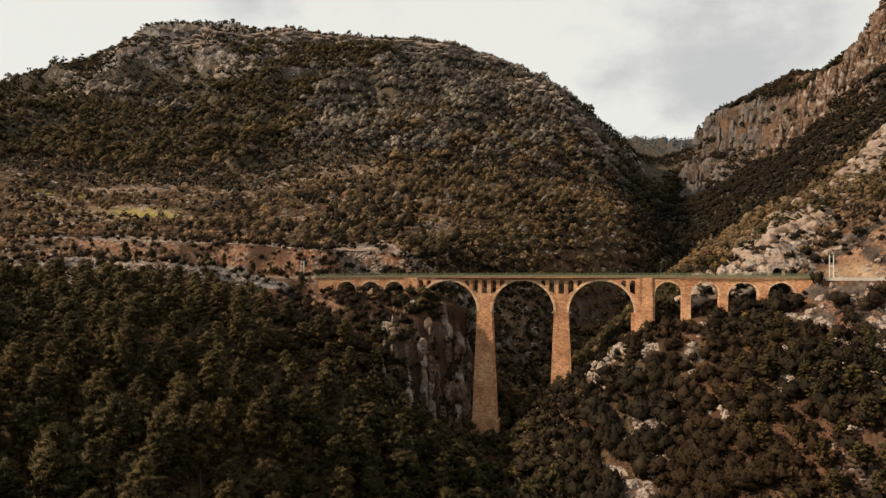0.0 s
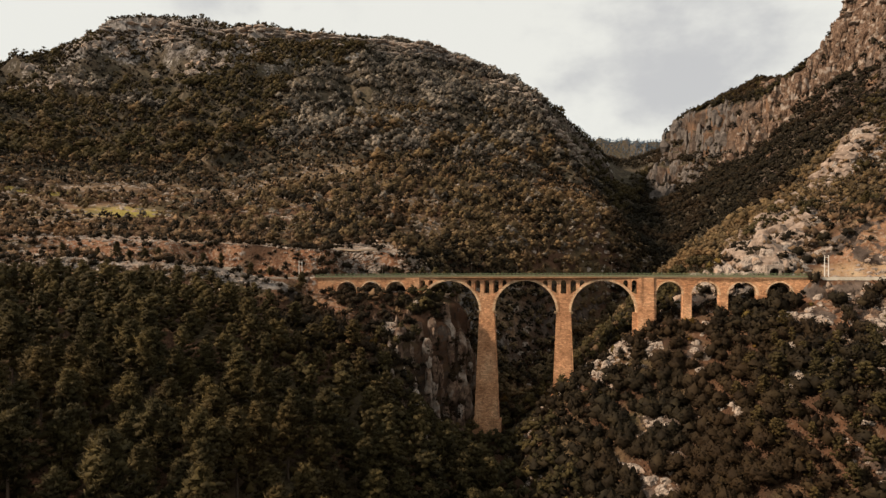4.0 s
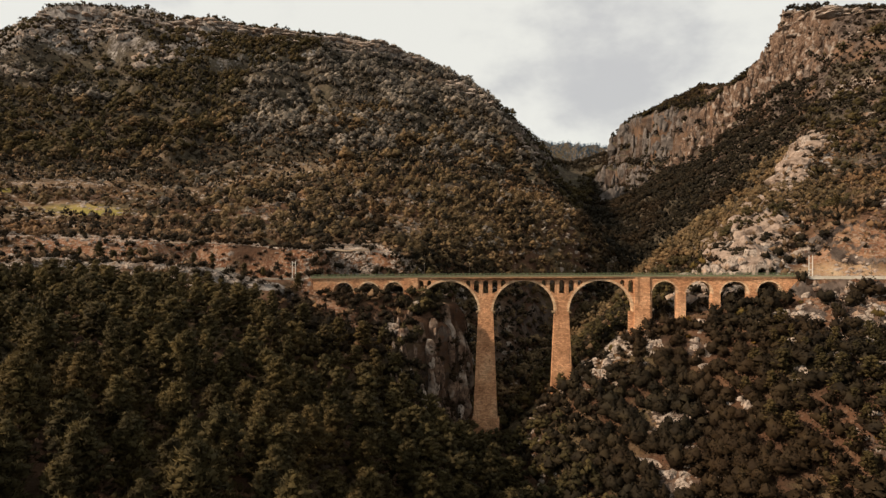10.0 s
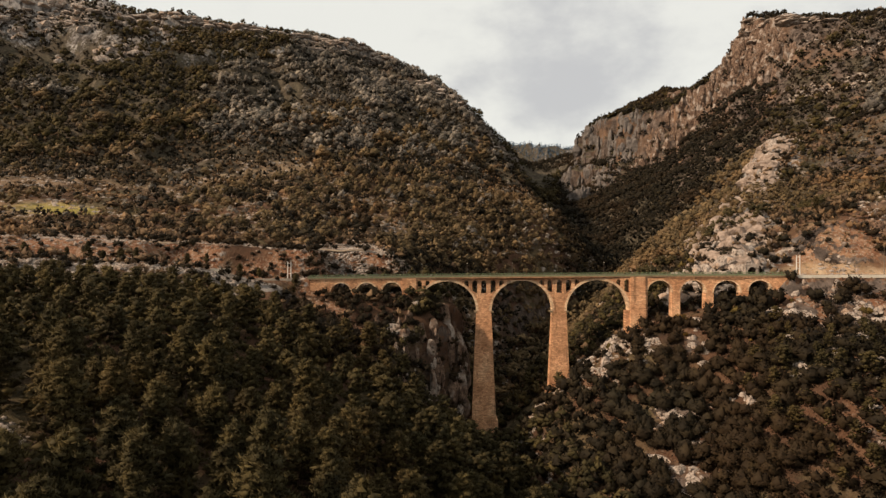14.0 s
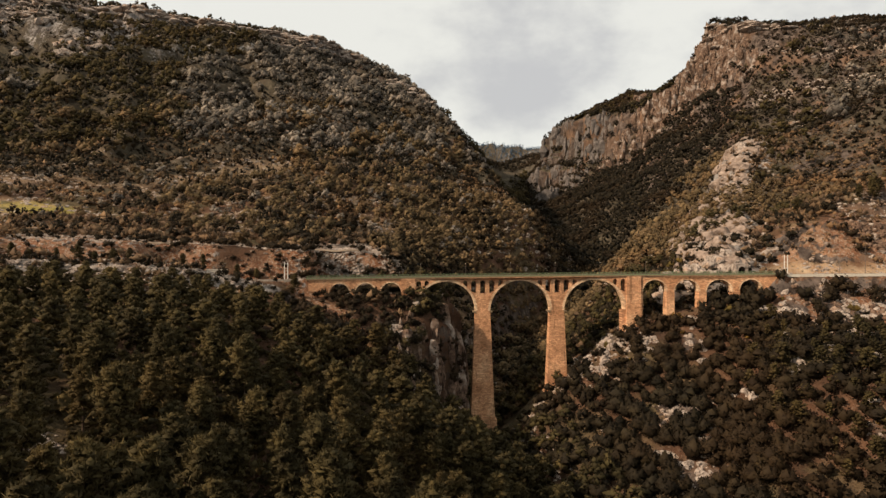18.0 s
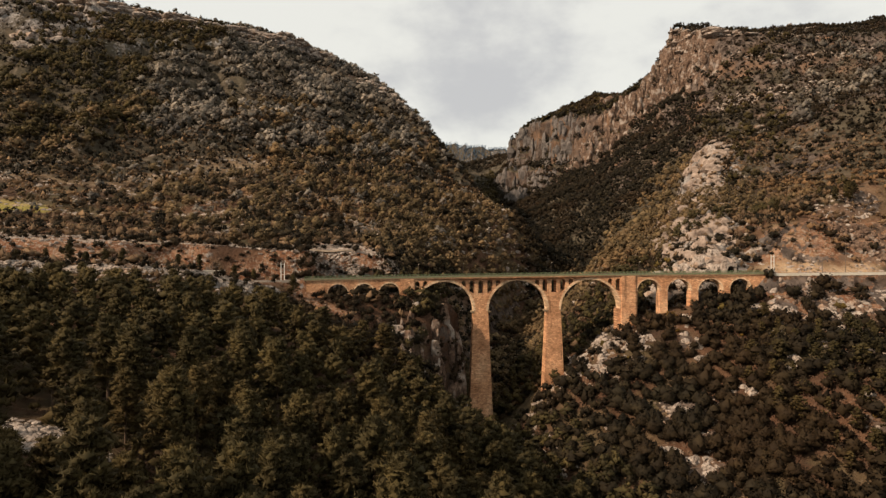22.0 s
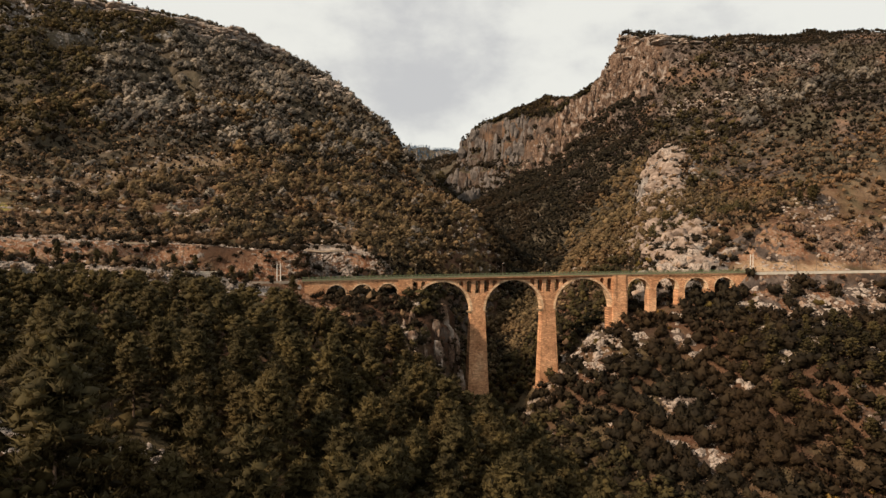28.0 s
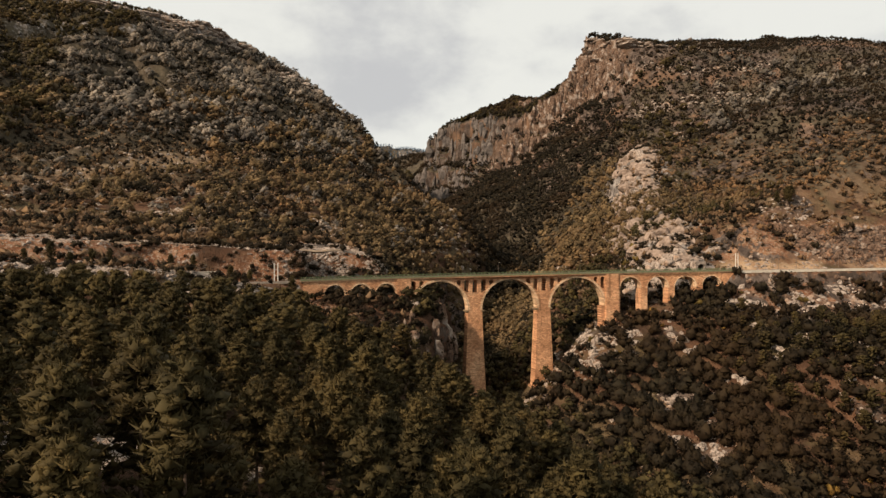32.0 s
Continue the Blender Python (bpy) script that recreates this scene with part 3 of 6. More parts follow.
def along(u, v, z):
    """World place of u metres along the line, v behind its front face."""
    v = v + bend(u)
    return (BASE.x + u * math.cos(AXIS) - v * math.sin(AXIS), BASE.y + u * math.sin(AXIS) + v * math.cos(AXIS), z)


# the rail bench, cut level into the hillsides at both ends of the viaduct
def cut_bench():
    global GZ
    ca, sa = math.cos(AXIS), math.sin(AXIS)
    u = (GX - BASE.x) * ca + (GY - BASE.y) * sa
    v = -(GX - BASE.x) * sa + (GY - BASE.y) * ca
    ub = np.clip(u, -160, 420)
    v = v - np.where(ub < 165, 3.0 - 0.0008 * (np.clip(ub, -60, 165) - 45) ** 2, -8.5 - 0.10 * (ub - 165))
    side = smooth(u, 150, 172) + smooth(u, -38, -50)
    lim = np.where(u > 60, 13.0, 9.0)
    w = side * smooth(v, -6.5, -1.5) * smooth(v, lim + 9, lim) * smooth(u, -125, -104)
    level = 86.4 + 0.010 * np.clip(u, -60, 260)
    GZ = GZ * (1 - w) + level * w
    # the tipped rubble bank along the edge of the west terrace
    tip = smooth(GX, -190, -170) * smooth(GX, -62, -74) * smooth(np.abs(GY - 301 - 2.5 * np.sin(GX / 17)), 7, 2)
    GZ = GZ + tip * (2.6 + 1.2 * fbm(GX / 8, GY / 8, 69, 3))
    # the rock cutting above the bench on the east side
    cut = smooth(u, 178, 205) * smooth(u, 420, 330)
    wave = v + 3.0 * fbm(GX / 14, GY / 14, 74, 3)
    ledge = smooth(wave, 24, 28) + smooth(wave, 30, 33) + smooth(wave, 36, 39) + smooth(wave, 42, 44)
    GZ = GZ + cut * smooth(v, 130, 70) * (ledge * 3.4 - 6.4 * smooth(v, 24, 44))  + cut * smooth(v, 20, 44) * smooth(v, 120, 60) * 5.0
    # clear the ground from under the arches
    under = smooth(u, -46, -40) * smooth(u, 168, 160) * smooth(v, -8, -3) * np.where(u < 4, smooth(v, 30, 17), smooth(v, 14, 8))
    roof = np.where(u < 3, 79.5 + 0.02 * u, np.where(u > 104, 66 + 0.24 * (u - 104), 200.0))
    GZ = np.where(under > 0.02, np.minimum(GZ, GZ * (1 - under) + np.minimum(GZ, roof) * under), GZ)
    # the bank in front of the small west arches falls away
    open_front = smooth(u, -100, -52) * smooth(u, 14, 2) * smooth(v, -44, -30) * smooth(v, 1, -1)
    cap = 79.0 + 7.2 * smooth(u, -47, -58) - (0.42 + 0.44 * smooth(u, -36, -6)) * np.clip(-v - 3, 0, 60) + 0.8 * fbm(GX / 6, GY / 6, 68, 3)
    GZ = np.where(open_front > 0.01, GZ * (1 - open_front) + np.minimum(GZ, cap) * open_front, GZ)
    # the steep bare bank below the railway on the east side
    fall = np.where(v > -34, 86.3 - 0.62 * np.clip(-v - 3, 0, 31), 67.1 - 0.15 * (-v - 34)) + 1.3 * fbm(GX / 9, GY / 9, 70, 3)
    steep_bank = smooth(u, 152, 174) * smooth(v, -110, -70) * smooth(v, -1.5, -4)
    GZ = np.where(steep_bank > 0.01, GZ * (1 - steep_bank) + np.minimum(GZ, fall) * steep_bank, GZ)
    return u, v


BU, BV = cut_bench()

# ---- ground ----
nr, nc = GX.shape
idx = np.arange(nr * nc).reshape(nr, nc)
quads = np.stack([idx[:-1, :-1], idx[:-1, 1:], idx[1:, 1:], idx[1:, :-1]], -1).reshape(-1, 4)
ground_mesh = mesh_from("ground", np.stack([GX, GY, GZ], -1).reshape(-1, 3), quads, GROUND, True)
sl = np.hypot(np.gradient(GZ, axis=1) / np.maximum(np.gradient(GX, axis=1), 0.2), np.gradient(GZ, axis=0) / np.gradient(rows_y)[:, None])
patch = fbm(GX / 60, GY / 60, 51, 4)
massif = smooth(GY, 540, 620) * smooth(GX, 150, 100) * smooth(GZ, 400, 380)
rock = 0.05 + 0.75 * smooth(sl, 0.85 + 0.75 * massif, 1.6 + 1.0 * massif) + 0.28 * patch
rock += 0.28 * smooth(GZ, 260, 400) * smooth(sl, 0.2, 0.7)
rock = rock * (1 - 0.65 * massif)
# the white ribs of limestone on the east side
east = smooth(GX - GY * 0.35, 60, 140) * smooth(GY, 280, 330) * smooth(GZ, 90, 105)
rock += east * (0.22 + 0.5 * smooth(fbm(GX / 35, GY / 35, 57, 3), 0.0, 0.35))
nearslope = smooth(GY, 310, 290) * smooth(GX, 30, 60)
for kx, ky, kr in ((63, 268, 8), (57, 211, 7), (59, 201, 7), (95, 250, 6), (133, 240, 10), (76, 290, 6)):
    rock += 0.55 * smooth(np.hypot(GX - kx, GY - ky) + 3 * fbm(GX / 4, GY / 4, 76, 2), kr * 1.2, kr * 0.4)
rock += nearslope * (0.0 + 0.6 * smooth(fbm(GX / 14, GY / 22, 61, 3), 0.10, 0.4))
rib = np.minimum(seg_dist(GX, GY, 135, 292, 225, 395), seg_dist(GX, GY, 225, 395, 385, 560))
rock += 0.9 * smooth(rib + 14 * fbm(GX / 18, GY / 18, 63, 3), 34, 10)
rock += 0.12 * smooth(np.abs(GX + 25 + 18 * fbm(GX / 20, GY / 20, 65, 2)) / 32, 1.0, 0.5) * smooth(GY, 318, 324) * smooth(GY, 350, 338)
meadow = smooth(np.hypot((GX + 218) / 34, (GY - 466) / 15) + 0.3 * fbm(GX / 12, GY / 8, 56, 2), 1.0, 0.75) + smooth(np.hypot((GX + 300) / 30, (GY - 520) / 10), 1.0, 0.7)
gold = smooth(292 + (GX - 135) * 1.09 - GY, 0, 25) * smooth(GZ, 165, 135) * smooth(GZ, 93, 98) * smooth(BV, 18, 30)
earth = smooth(GY, 305, 318) * smooth(GY, 372, 350) * smooth(GX, 0, -30) * smooth(fbm(GX / 30, GY / 12, 67, 3), -0.55, -0.1) + 0.20 * nearslope * smooth(fbm(GX / 20, GY / 20, 71, 3), -0.25, 0.3)
sand = smooth(BV, 8, 12) * smooth(BV, 30, 23) * smooth(BU, 168, 190) * smooth(fbm(GX / 25, GY / 25, 73, 3), -0.4, 0.0)
lawn = smooth(seg_dist(GX, GY, -62, 311, -38, 280) + 2.5 * fbm(GX / 5, GY / 5, 58, 2), 6.5, 3.5)
earth = np.maximum(earth, 0.8 * lawn)
terrace = smooth(GY, 284, 292) * smooth(GY, 366, 356) * smooth(GX, 4, -18)
rock += 0.75 * smooth(np.abs(GY - 301 - 2.5 * np.sin(GX / 17)), 6, 3) * smooth(GX, -62, -74) * smooth(GX, -200, -180)
rock = rock * (1 - 0.7 * terrace * smooth(np.abs(GY - 301), 5, 9)) + terrace * 0.25 * smooth(fbm(GX / 9, GY / 7, 79, 3), -0.1, 0.35)
rock += 0.6 * smooth(np.hypot((GX + 141) / 26, (GY - 158 + 0.25 * (GX + 141)) / 8.5), 1.2, 0.7)
# extra pale stone on the high west slope, partly for the brighter light there
rock += 0.20 * smooth(GZ, 290, 380) * smooth(GX, 170, 110)
rock += 0.55 * smooth(GZ, 290, 380) * smooth(GX, -190, -300) * smooth(fbm(GX / 70, GY / 50, 85, 4), -0.25, 0.2)
sand = np.maximum(sand, 0.25 * gold * smooth(fbm(GX / 22, GY / 22, 75, 4), -0.15, 0.25))
bankside = smooth(BU, 158, 172) * smooth(BV, -62, -44) * smooth(BV, 0, -4)
rock += 0.55 * bankside * smooth(fbm(GX / 8, GY / 8, 89, 3), -0.35, 0.1)
earth = np.maximum(earth, 0.9 * bankside)
facewall = smooth(BV, 22, 27) * smooth(BV, 52, 44) * smooth(BU, 176, 192) * smooth(BU, 420, 380)
earth = np.maximum(earth, facewall)
rock += 0.25 * facewall * smooth(fbm(GX / 9, GZ / 2.2, 72, 3), -0.1, 0.3)
glade = smooth(fbm(GX / 48, GY / 20, 46, 3), 0.10, 0.32) * smooth(GY, 366, 385) * smooth(GY, 680, 600) * smooth(GZ, 215, 180) * smooth(GX, 130, 60)
sand = np.maximum(sand, 0.34 * glade)
rock += 0.16 * glade
# rust: reddish rock, with the cliffs' cloud shade put into its colour
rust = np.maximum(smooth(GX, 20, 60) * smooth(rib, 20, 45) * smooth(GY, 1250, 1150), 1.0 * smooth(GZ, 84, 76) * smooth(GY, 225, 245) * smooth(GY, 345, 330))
wallside = smooth(GY, 222, 235) * smooth(GY, 350, 340) * smooth(GX, 30, 16) * smooth(GX, -50, -40) * smooth(GZ, 82, 76)
rock = rock * (1 - 0.45 * wallside) + 0.25 * wallside * fbm(GY / 7, GZ / 16, 82, 3)
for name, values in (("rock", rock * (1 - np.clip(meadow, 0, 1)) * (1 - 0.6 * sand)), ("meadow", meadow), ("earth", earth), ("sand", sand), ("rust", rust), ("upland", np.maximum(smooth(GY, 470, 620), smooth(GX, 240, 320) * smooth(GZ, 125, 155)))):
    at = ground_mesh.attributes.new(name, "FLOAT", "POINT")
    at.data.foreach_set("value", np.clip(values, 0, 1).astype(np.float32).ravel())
tagged(new("ground", ground_mesh), "rocky reddish mountain valley with limestone ledges and dry grass", "ground", kind="structure")


# ---- viaduct ----
def extruded(outline, holes=(), y0=0.0, y1=WIDE, step=None):
    """A slab in the x-z plane with holes, from depth y0 to y1, bent along the line of the bridge."""
    bm = bmesh.new()
    edges = []
    for loop in (outline, *holes):
        vs = [bm.verts.new((p[0], y0, p[1])) for p in loop]
        edges += [bm.edges.new((vs[i], vs[(i + 1) % len(vs)])) for i in range(len(vs))]
    bmesh.ops.triangle_fill(bm, use_beauty=True, use_dissolve=False, edges=edges, normal=(0, -1, 0))
    res = bmesh.ops.extrude_face_region(bm, geom=bm.faces[:])
    for v in [g for g in res["geom"] if isinstance(g, bmesh.types.BMVert)]:
        v.co.y = y1
    bmesh.ops.recalc_face_normals(bm, faces=bm.faces[:])
    return bm


def curve_it(bm):
    for v in bm.verts:
        v.co.y += bend(v.co.x)
        v.co.z += 0.010 * v.co.x
    return bm


def arc(cx, cz, r, a0, a1, n):
    return [(cx + r * math.cos(radians(a0 + (a1 - a0) * i / n)), cz + r * math.sin(radians(a0 + (a1 - a0) * i / n))) for i in range(n + 1)]


viaduct = tagged(new("viaduct"), "sandstone railway viaduct on three tall arches crossing a gorge", "viaduct")
viaduct.matrix_world = Matrix.Translation(BASE) @ Matrix.Rotation(AXIS, 4, "Z")
TOP, SPRING = 86.6, 71.2                             # underside of the cornice and springing of the great arches, at u = 0
PIERS = ((30.8, 37.7, 20.5), (65.7, 72.2, 33.0))
GREAT = ((16.9, 13.9), (51.7, 14.0), (86.2, 14.0))
WEST = ((-31.4, 4.6), (-19.8, 4.8), (-8.3, 4.75))
EAST = ((113.9, 5.35), (128.2, 5.45), (142.6, 5.6), (156.2, 4.6))


def spans():
    # the wall over the three great arches, with the round-headed openings over the piers
    prof, holes = [], []
    for c, r in GREAT:
        prof += arc(c, SPRING, r, 180, 0, 48)
    prof += [(101.0, SPRING), (101.0, TOP), (2.9, TOP), (2.9, SPRING)]
    ends = [(2.9, -1, GREAT[0]), (34.25, 1, GREAT[0]), (34.25, -1, GREAT[1]), (68.95, 1, GREAT[1]), (68.95, -1, GREAT[2]), (101.0, 1, GREAT[2])]
    head = TOP - 1.15
    for edge, side, (c, r) in ends:
        offs = ((4.25, 1.2), (8.1, 1.0)) if 3 < edge < 100 else ((1.6, 1.1), (5.3, 1.0))
        for off, half in offs:
            near, farr = edge - side * off - half, edge - side * off + half
            sill = [max(79.3, SPRING + math.sqrt(max((r + 1.15) ** 2 - (x - c) ** 2, 0))) for x in (near, farr)]
            roof = [(x, head - half + z) for x, z in arc((near + farr) / 2, 0, half, 0, 180, 8)]
            low = lambda x: sill[0] + (sill[1] - sill[0]) * (x - near) / (farr - near)
            roof = [(x, z) for x, z in roof if z > low(x) + 0.12]
            pts = [(near, sill[0]), (farr, sill[1])] if sill[1] < head - half and sill[0] < head - half else ([(near, sill[0])] if sill[0] < sill[1] else []) + ([(farr, sill[1])] if sill[1] < sill[0] else [])
            holes.append(pts + roof)
    for p0, p1, foot in PIERS:
        m = (p0 + p1) / 2
        holes.append([(m - 1.2, 79.3), (m + 1.2, 79.3)] + arc(m, head - 1.2, 1.2, 0, 180, 8))
    part("spandrel_wall", curve_it(extruded(prof, holes)), MASONRY, viaduct)
    for c, r in GREAT:
        ring = extruded(arc(c, SPRING, r + 0.95, 180, 0, 48) + arc(c, SPRING, r - 0.05, 0, 180, 48), (), -0.12, WIDE + 0.12)
        part("arch_ring", curve_it(ring), DRESSED, viaduct, "paler dressed-stone arch ring")
    for group in (WEST, EAST):
        lo = -45.0 if group is WEST else 107.4
        hi = -3.4 if group is WEST else 171.0
        crown = 84.9
        prof = [(lo, 74.0 if group is WEST else 60.0)]
        for c, r in group:
            foot = 70.0 if group is WEST else 60.0
            prof += [(c - r, foot)] + arc(c, crown - r, r, 180, 0, 20) + [(c + r, foot)]
        prof += [(hi, 74.0 if group is WEST else 76.0), (hi, TOP), (lo, TOP)]
        bm = extruded(prof)
        part("approach_wall", curve_it(bm), MASONRY, viaduct)
        for c, r in group:
            ring = extruded(arc(c, crown - r, r + 0.55, 180, 0, 20) + arc(c, crown - r, r - 0.04, 0, 180, 20), (), -0.08, WIDE + 0.08)
            part("arch_ring", curve_it(ring), DRESSED, viaduct)
    # tall battered piers with impost ledges and plinths
    for p0, p1, foot in PIERS:
        bm = bmesh.new()
        levels = 14
        rings = []
        for k in range(levels + 1):
            z = SPRING + (foot - 6 - SPRING) * k / levels
            g = (SPRING - z)
            gx, gy = 0.043 * g, 0.016 * g
            rings.append([bm.verts.new((x, y, z)) for x, y in ((p0 - gx, -gy - 0.02), (p1 + gx, -gy - 0.02), (p1 + gx, WIDE + gy), (p0 - gx, WIDE + gy))])
        for a, b in zip(rings, rings[1:]):
            for j in range(4):
                bm.faces.new((a[j], b[j], b[(j + 1) % 4], a[(j + 1) % 4]))
        bm.faces.new(rings[0])
        bm.faces.new(rings[-1][::-1])
        bmesh.ops.recalc_face_normals(bm, faces=bm.faces[:])
        part("pier", curve_it(bm), MASONRY, viaduct)
        for x0, x1 in ((p0 - 1.0, p0 + 0.25), (p1 - 0.25, p1 + 1.0)):
            bm = bmesh.new()
            box(bm, x0, x1, -0.35, WIDE + 0.35, SPRING - 0.75, SPRING - 0.1)
            part("impost", curve_it(bm), CORNICE, viaduct, "dark projecting stone impost")
        g = SPRING - foot
        bm = bmesh.new()
        box(bm, p0 - 0.043 * g - 0.8, p1 + 0.043 * g + 0.8, -0.016 * g - 0.9, WIDE + 0.016 * g + 0.9, foot - 7, foot + 0.6)
        part("plinth", curve_it(bm), MASONRY, viaduct)
    # the two broad pillars that end the great arches
    for u0, u1, foot in ((-3.4, 2.9, 66.0), (101.0, 107.4, 58.0)):
        bm = bmesh.new()
        v = box(bm, u0, u1, -0.55, WIDE + 0.55, foot, TOP)
        for q in v[:4]:
            q.co.x += 0.012 * (TOP - foot) * (1 if q.co.x > (u0 + u1) / 2 else -1)
            q.co.y += 0.02 * (TOP - foot) * (1 if q.co.y > 2 else -1)
        part("pillar", curve_it(bm), MASONRY, viaduct)
    # shaft of the right pillar that stands free of the last great arch
    bm = bmesh.new()
    box(bm, 98.9, 101.2, 0.3, WIDE - 0.3, 55.0, SPRING)
    part("pillar_shoulder", curve_it(bm), MASONRY, viaduct)


spans()


def deck():
    u = -46.0
    while u < 170:
        nxt = min(u + 12.0, 171.0)
        bm = bmesh.new()
        box(bm, u, nxt, -0.45, WIDE + 0.45, TOP + 0.004, TOP + 0.62)
        part("cornice", curve_it(bm), CORNICE, viaduct)
        bm = bmesh.new()
        box(bm, u, nxt, 0.75, WIDE - 0.75, TOP + 0.624, TOP + 0.95)
        part("ballast_bed", curve_it(bm), BALLAST, viaduct, "grey track ballast")
        for v in (1.55, 2.99):
            bm = bmesh.new()
            box(bm, u, nxt, v, v + 0.08, TOP + 1.0, TOP + 1.16)
            part("rail", curve_it(bm), STEEL, viaduct)
        for v in (-0.30, WIDE + 0.12):
            bm = bmesh.new()
            box(bm, u, nxt, v, v + 0.18, TOP + 0.624, TOP + 1.05)
            part("parapet_kerb", curve_it(bm), GREENPAINT, viaduct, "green kerb under the railing")
            for h in (1.45, 1.85):
                bm = bmesh.new()
                box(bm, u, nxt, v + 0.06, v + 0.12, TOP + h, TOP + h + 0.07)
                part("handrail", curve_it(bm), GREENPAINT, viaduct)
        u = nxt
    bm = bmesh.new()
    box(bm, 0, 0.14, 0, 0.14, 0, 1.30)
    first = part("railing_post", bm, GREENPAINT, viaduct)
    mesh = first.data
    bpy.data.objects.remove(first)
    u = -45.5
    while u < 170.5:
        for v in (-0.28, WIDE + 0.14):
            p = new("railing_post", mesh)
            p.parent = viaduct
            p.location = (u, v + bend(u), TOP + 0.64 + 0.010 * u)
        u += 1.8


deck()


# ---- plants ----
rng = np.random.default_rng(7)


def tufts(centres, radius, count, size, rnd, squash=1.0, lift=0.35, hub=None, slim=0.8, stray=0.35, spray=0.0, fuzz=0.25):
    """Small leaf triangles spread over clumps and laid along the outline of the whole crown; returns verts and faces."""
    n = len(centres) * count
    c = np.repeat(centres, count, 0)
    rr = np.repeat(np.broadcast_to(radius, len(centres)), count)
    d = rnd.normal(size=(n, 3))
    d /= np.linalg.norm(d, axis=1, keepdims=True)
    p = c + d * (rr * rnd.uniform(0.45, 1.0, n) ** 0.6)[:, None] * np.array([1, 1, squash])
    out = p - (np.mean(centres, 0) if hub is None else hub)
    out /= np.maximum(np.linalg.norm(out, axis=1, keepdims=True), 1e-6)
    nrm = 0.8 * d + 0.75 * out + rnd.normal(size=(n, 3)) * stray + np.array([0, 0, lift])
    nrm /= np.linalg.norm(nrm, axis=1, keepdims=True)
    t = np.cross(nrm, rnd.normal(size=(n, 3)))
    t /= np.linalg.norm(t, axis=1, keepdims=True)
    b = np.cross(nrm, t)
    if spray:
        # shoots that point outwards and up, as needles do
        k = rnd.uniform(size=n) < spray
        tip = 0.7 * d + 0.5 * out + np.array([0, 0, 0.45]) + rnd.normal(size=(n, 3)) * 0.45
        tip /= np.linalg.norm(tip, axis=1, keepdims=True)
        t = np.where(k[:, None], tip, t)
        b = np.cross(t, rnd.normal(size=(n, 3)))
        b /= np.linalg.norm(b, axis=1, keepdims=True)
    s = (size * rnd.uniform(0.6, 1.35, n))[:, None]
    soft = 0.75 * d + 0.8 * out + rnd.normal(size=(n, 3)) * fuzz + np.array([0, 0, 0.2])
    soft /= np.linalg.norm(soft, axis=1, keepdims=True)
    flip = np.where(np.sum(np.cross(b, t) * soft, 1) < 0, -1.0, 1.0)[:, None]
    b = b * -flip
    verts = np.stack([p + t * s, p - t * s * 0.5 + b * s * slim, p - t * s * 0.5 - b * s * slim], 1).reshape(-1, 3)
    return np.concatenate([verts, np.repeat(soft, 3, 0)], 1), np.arange(n * 3).reshape(-1, 3)


OCT_V = np.array([(1, 0, 0), (-1, 0, 0), (0, 1, 0), (0, -1, 0), (0, 0, 1), (0, 0, -1)], float)
OCT_F = np.array([(0, 2, 4), (2, 1, 4), (1, 3, 4), (3, 0, 4), (2, 0, 5), (1, 2, 5), (3, 1, 5), (0, 3, 5)])


def lumps(centres, radius, rnd, squash=0.8, rough=0.28):
    """Rough leafy clumps: small bodies with uneven corners, one at each centre."""
    n = len(centres)
    q = OCT_V[None] * (1 + rough * rnd.normal(size=(n, 6, 1)).clip(-1.6, 1.6)) + 0.12 * rnd.normal(size=(n, 6, 3))
    a = rnd.uniform(0, math.tau, n)
    ca, sa = np.cos(a)[:, None], np.sin(a)[:, None]
    q = np.stack([q[..., 0] * ca - q[..., 1] * sa, q[..., 0] * sa + q[..., 1] * ca, q[..., 2] * squash], -1)
    v = np.asarray(centres)[:, None] + q * np.broadcast_to(radius, n)[:, None, None]
    f = OCT_F[None] + (np.arange(n) * 6)[:, None, None]
    hub = np.asarray(centres).mean(0)
    out = np.asarray(centres) - hub
    out /= np.maximum(np.linalg.norm(out, axis=1, keepdims=True), 1e-6)
    soft = q / np.linalg.norm(q, axis=-1, keepdims=True) + 0.7 * out[:, None]
    soft /= np.maximum(np.linalg.norm(soft, axis=-1, keepdims=True), 1e-6)
    return np.concatenate([v, soft], -1).reshape(-1, 6), f.reshape(-1, 3)


def both(a, b):
    return np.concatenate([a[0], b[0]]), np.concatenate([a[1], b[1] + len(a[0])])


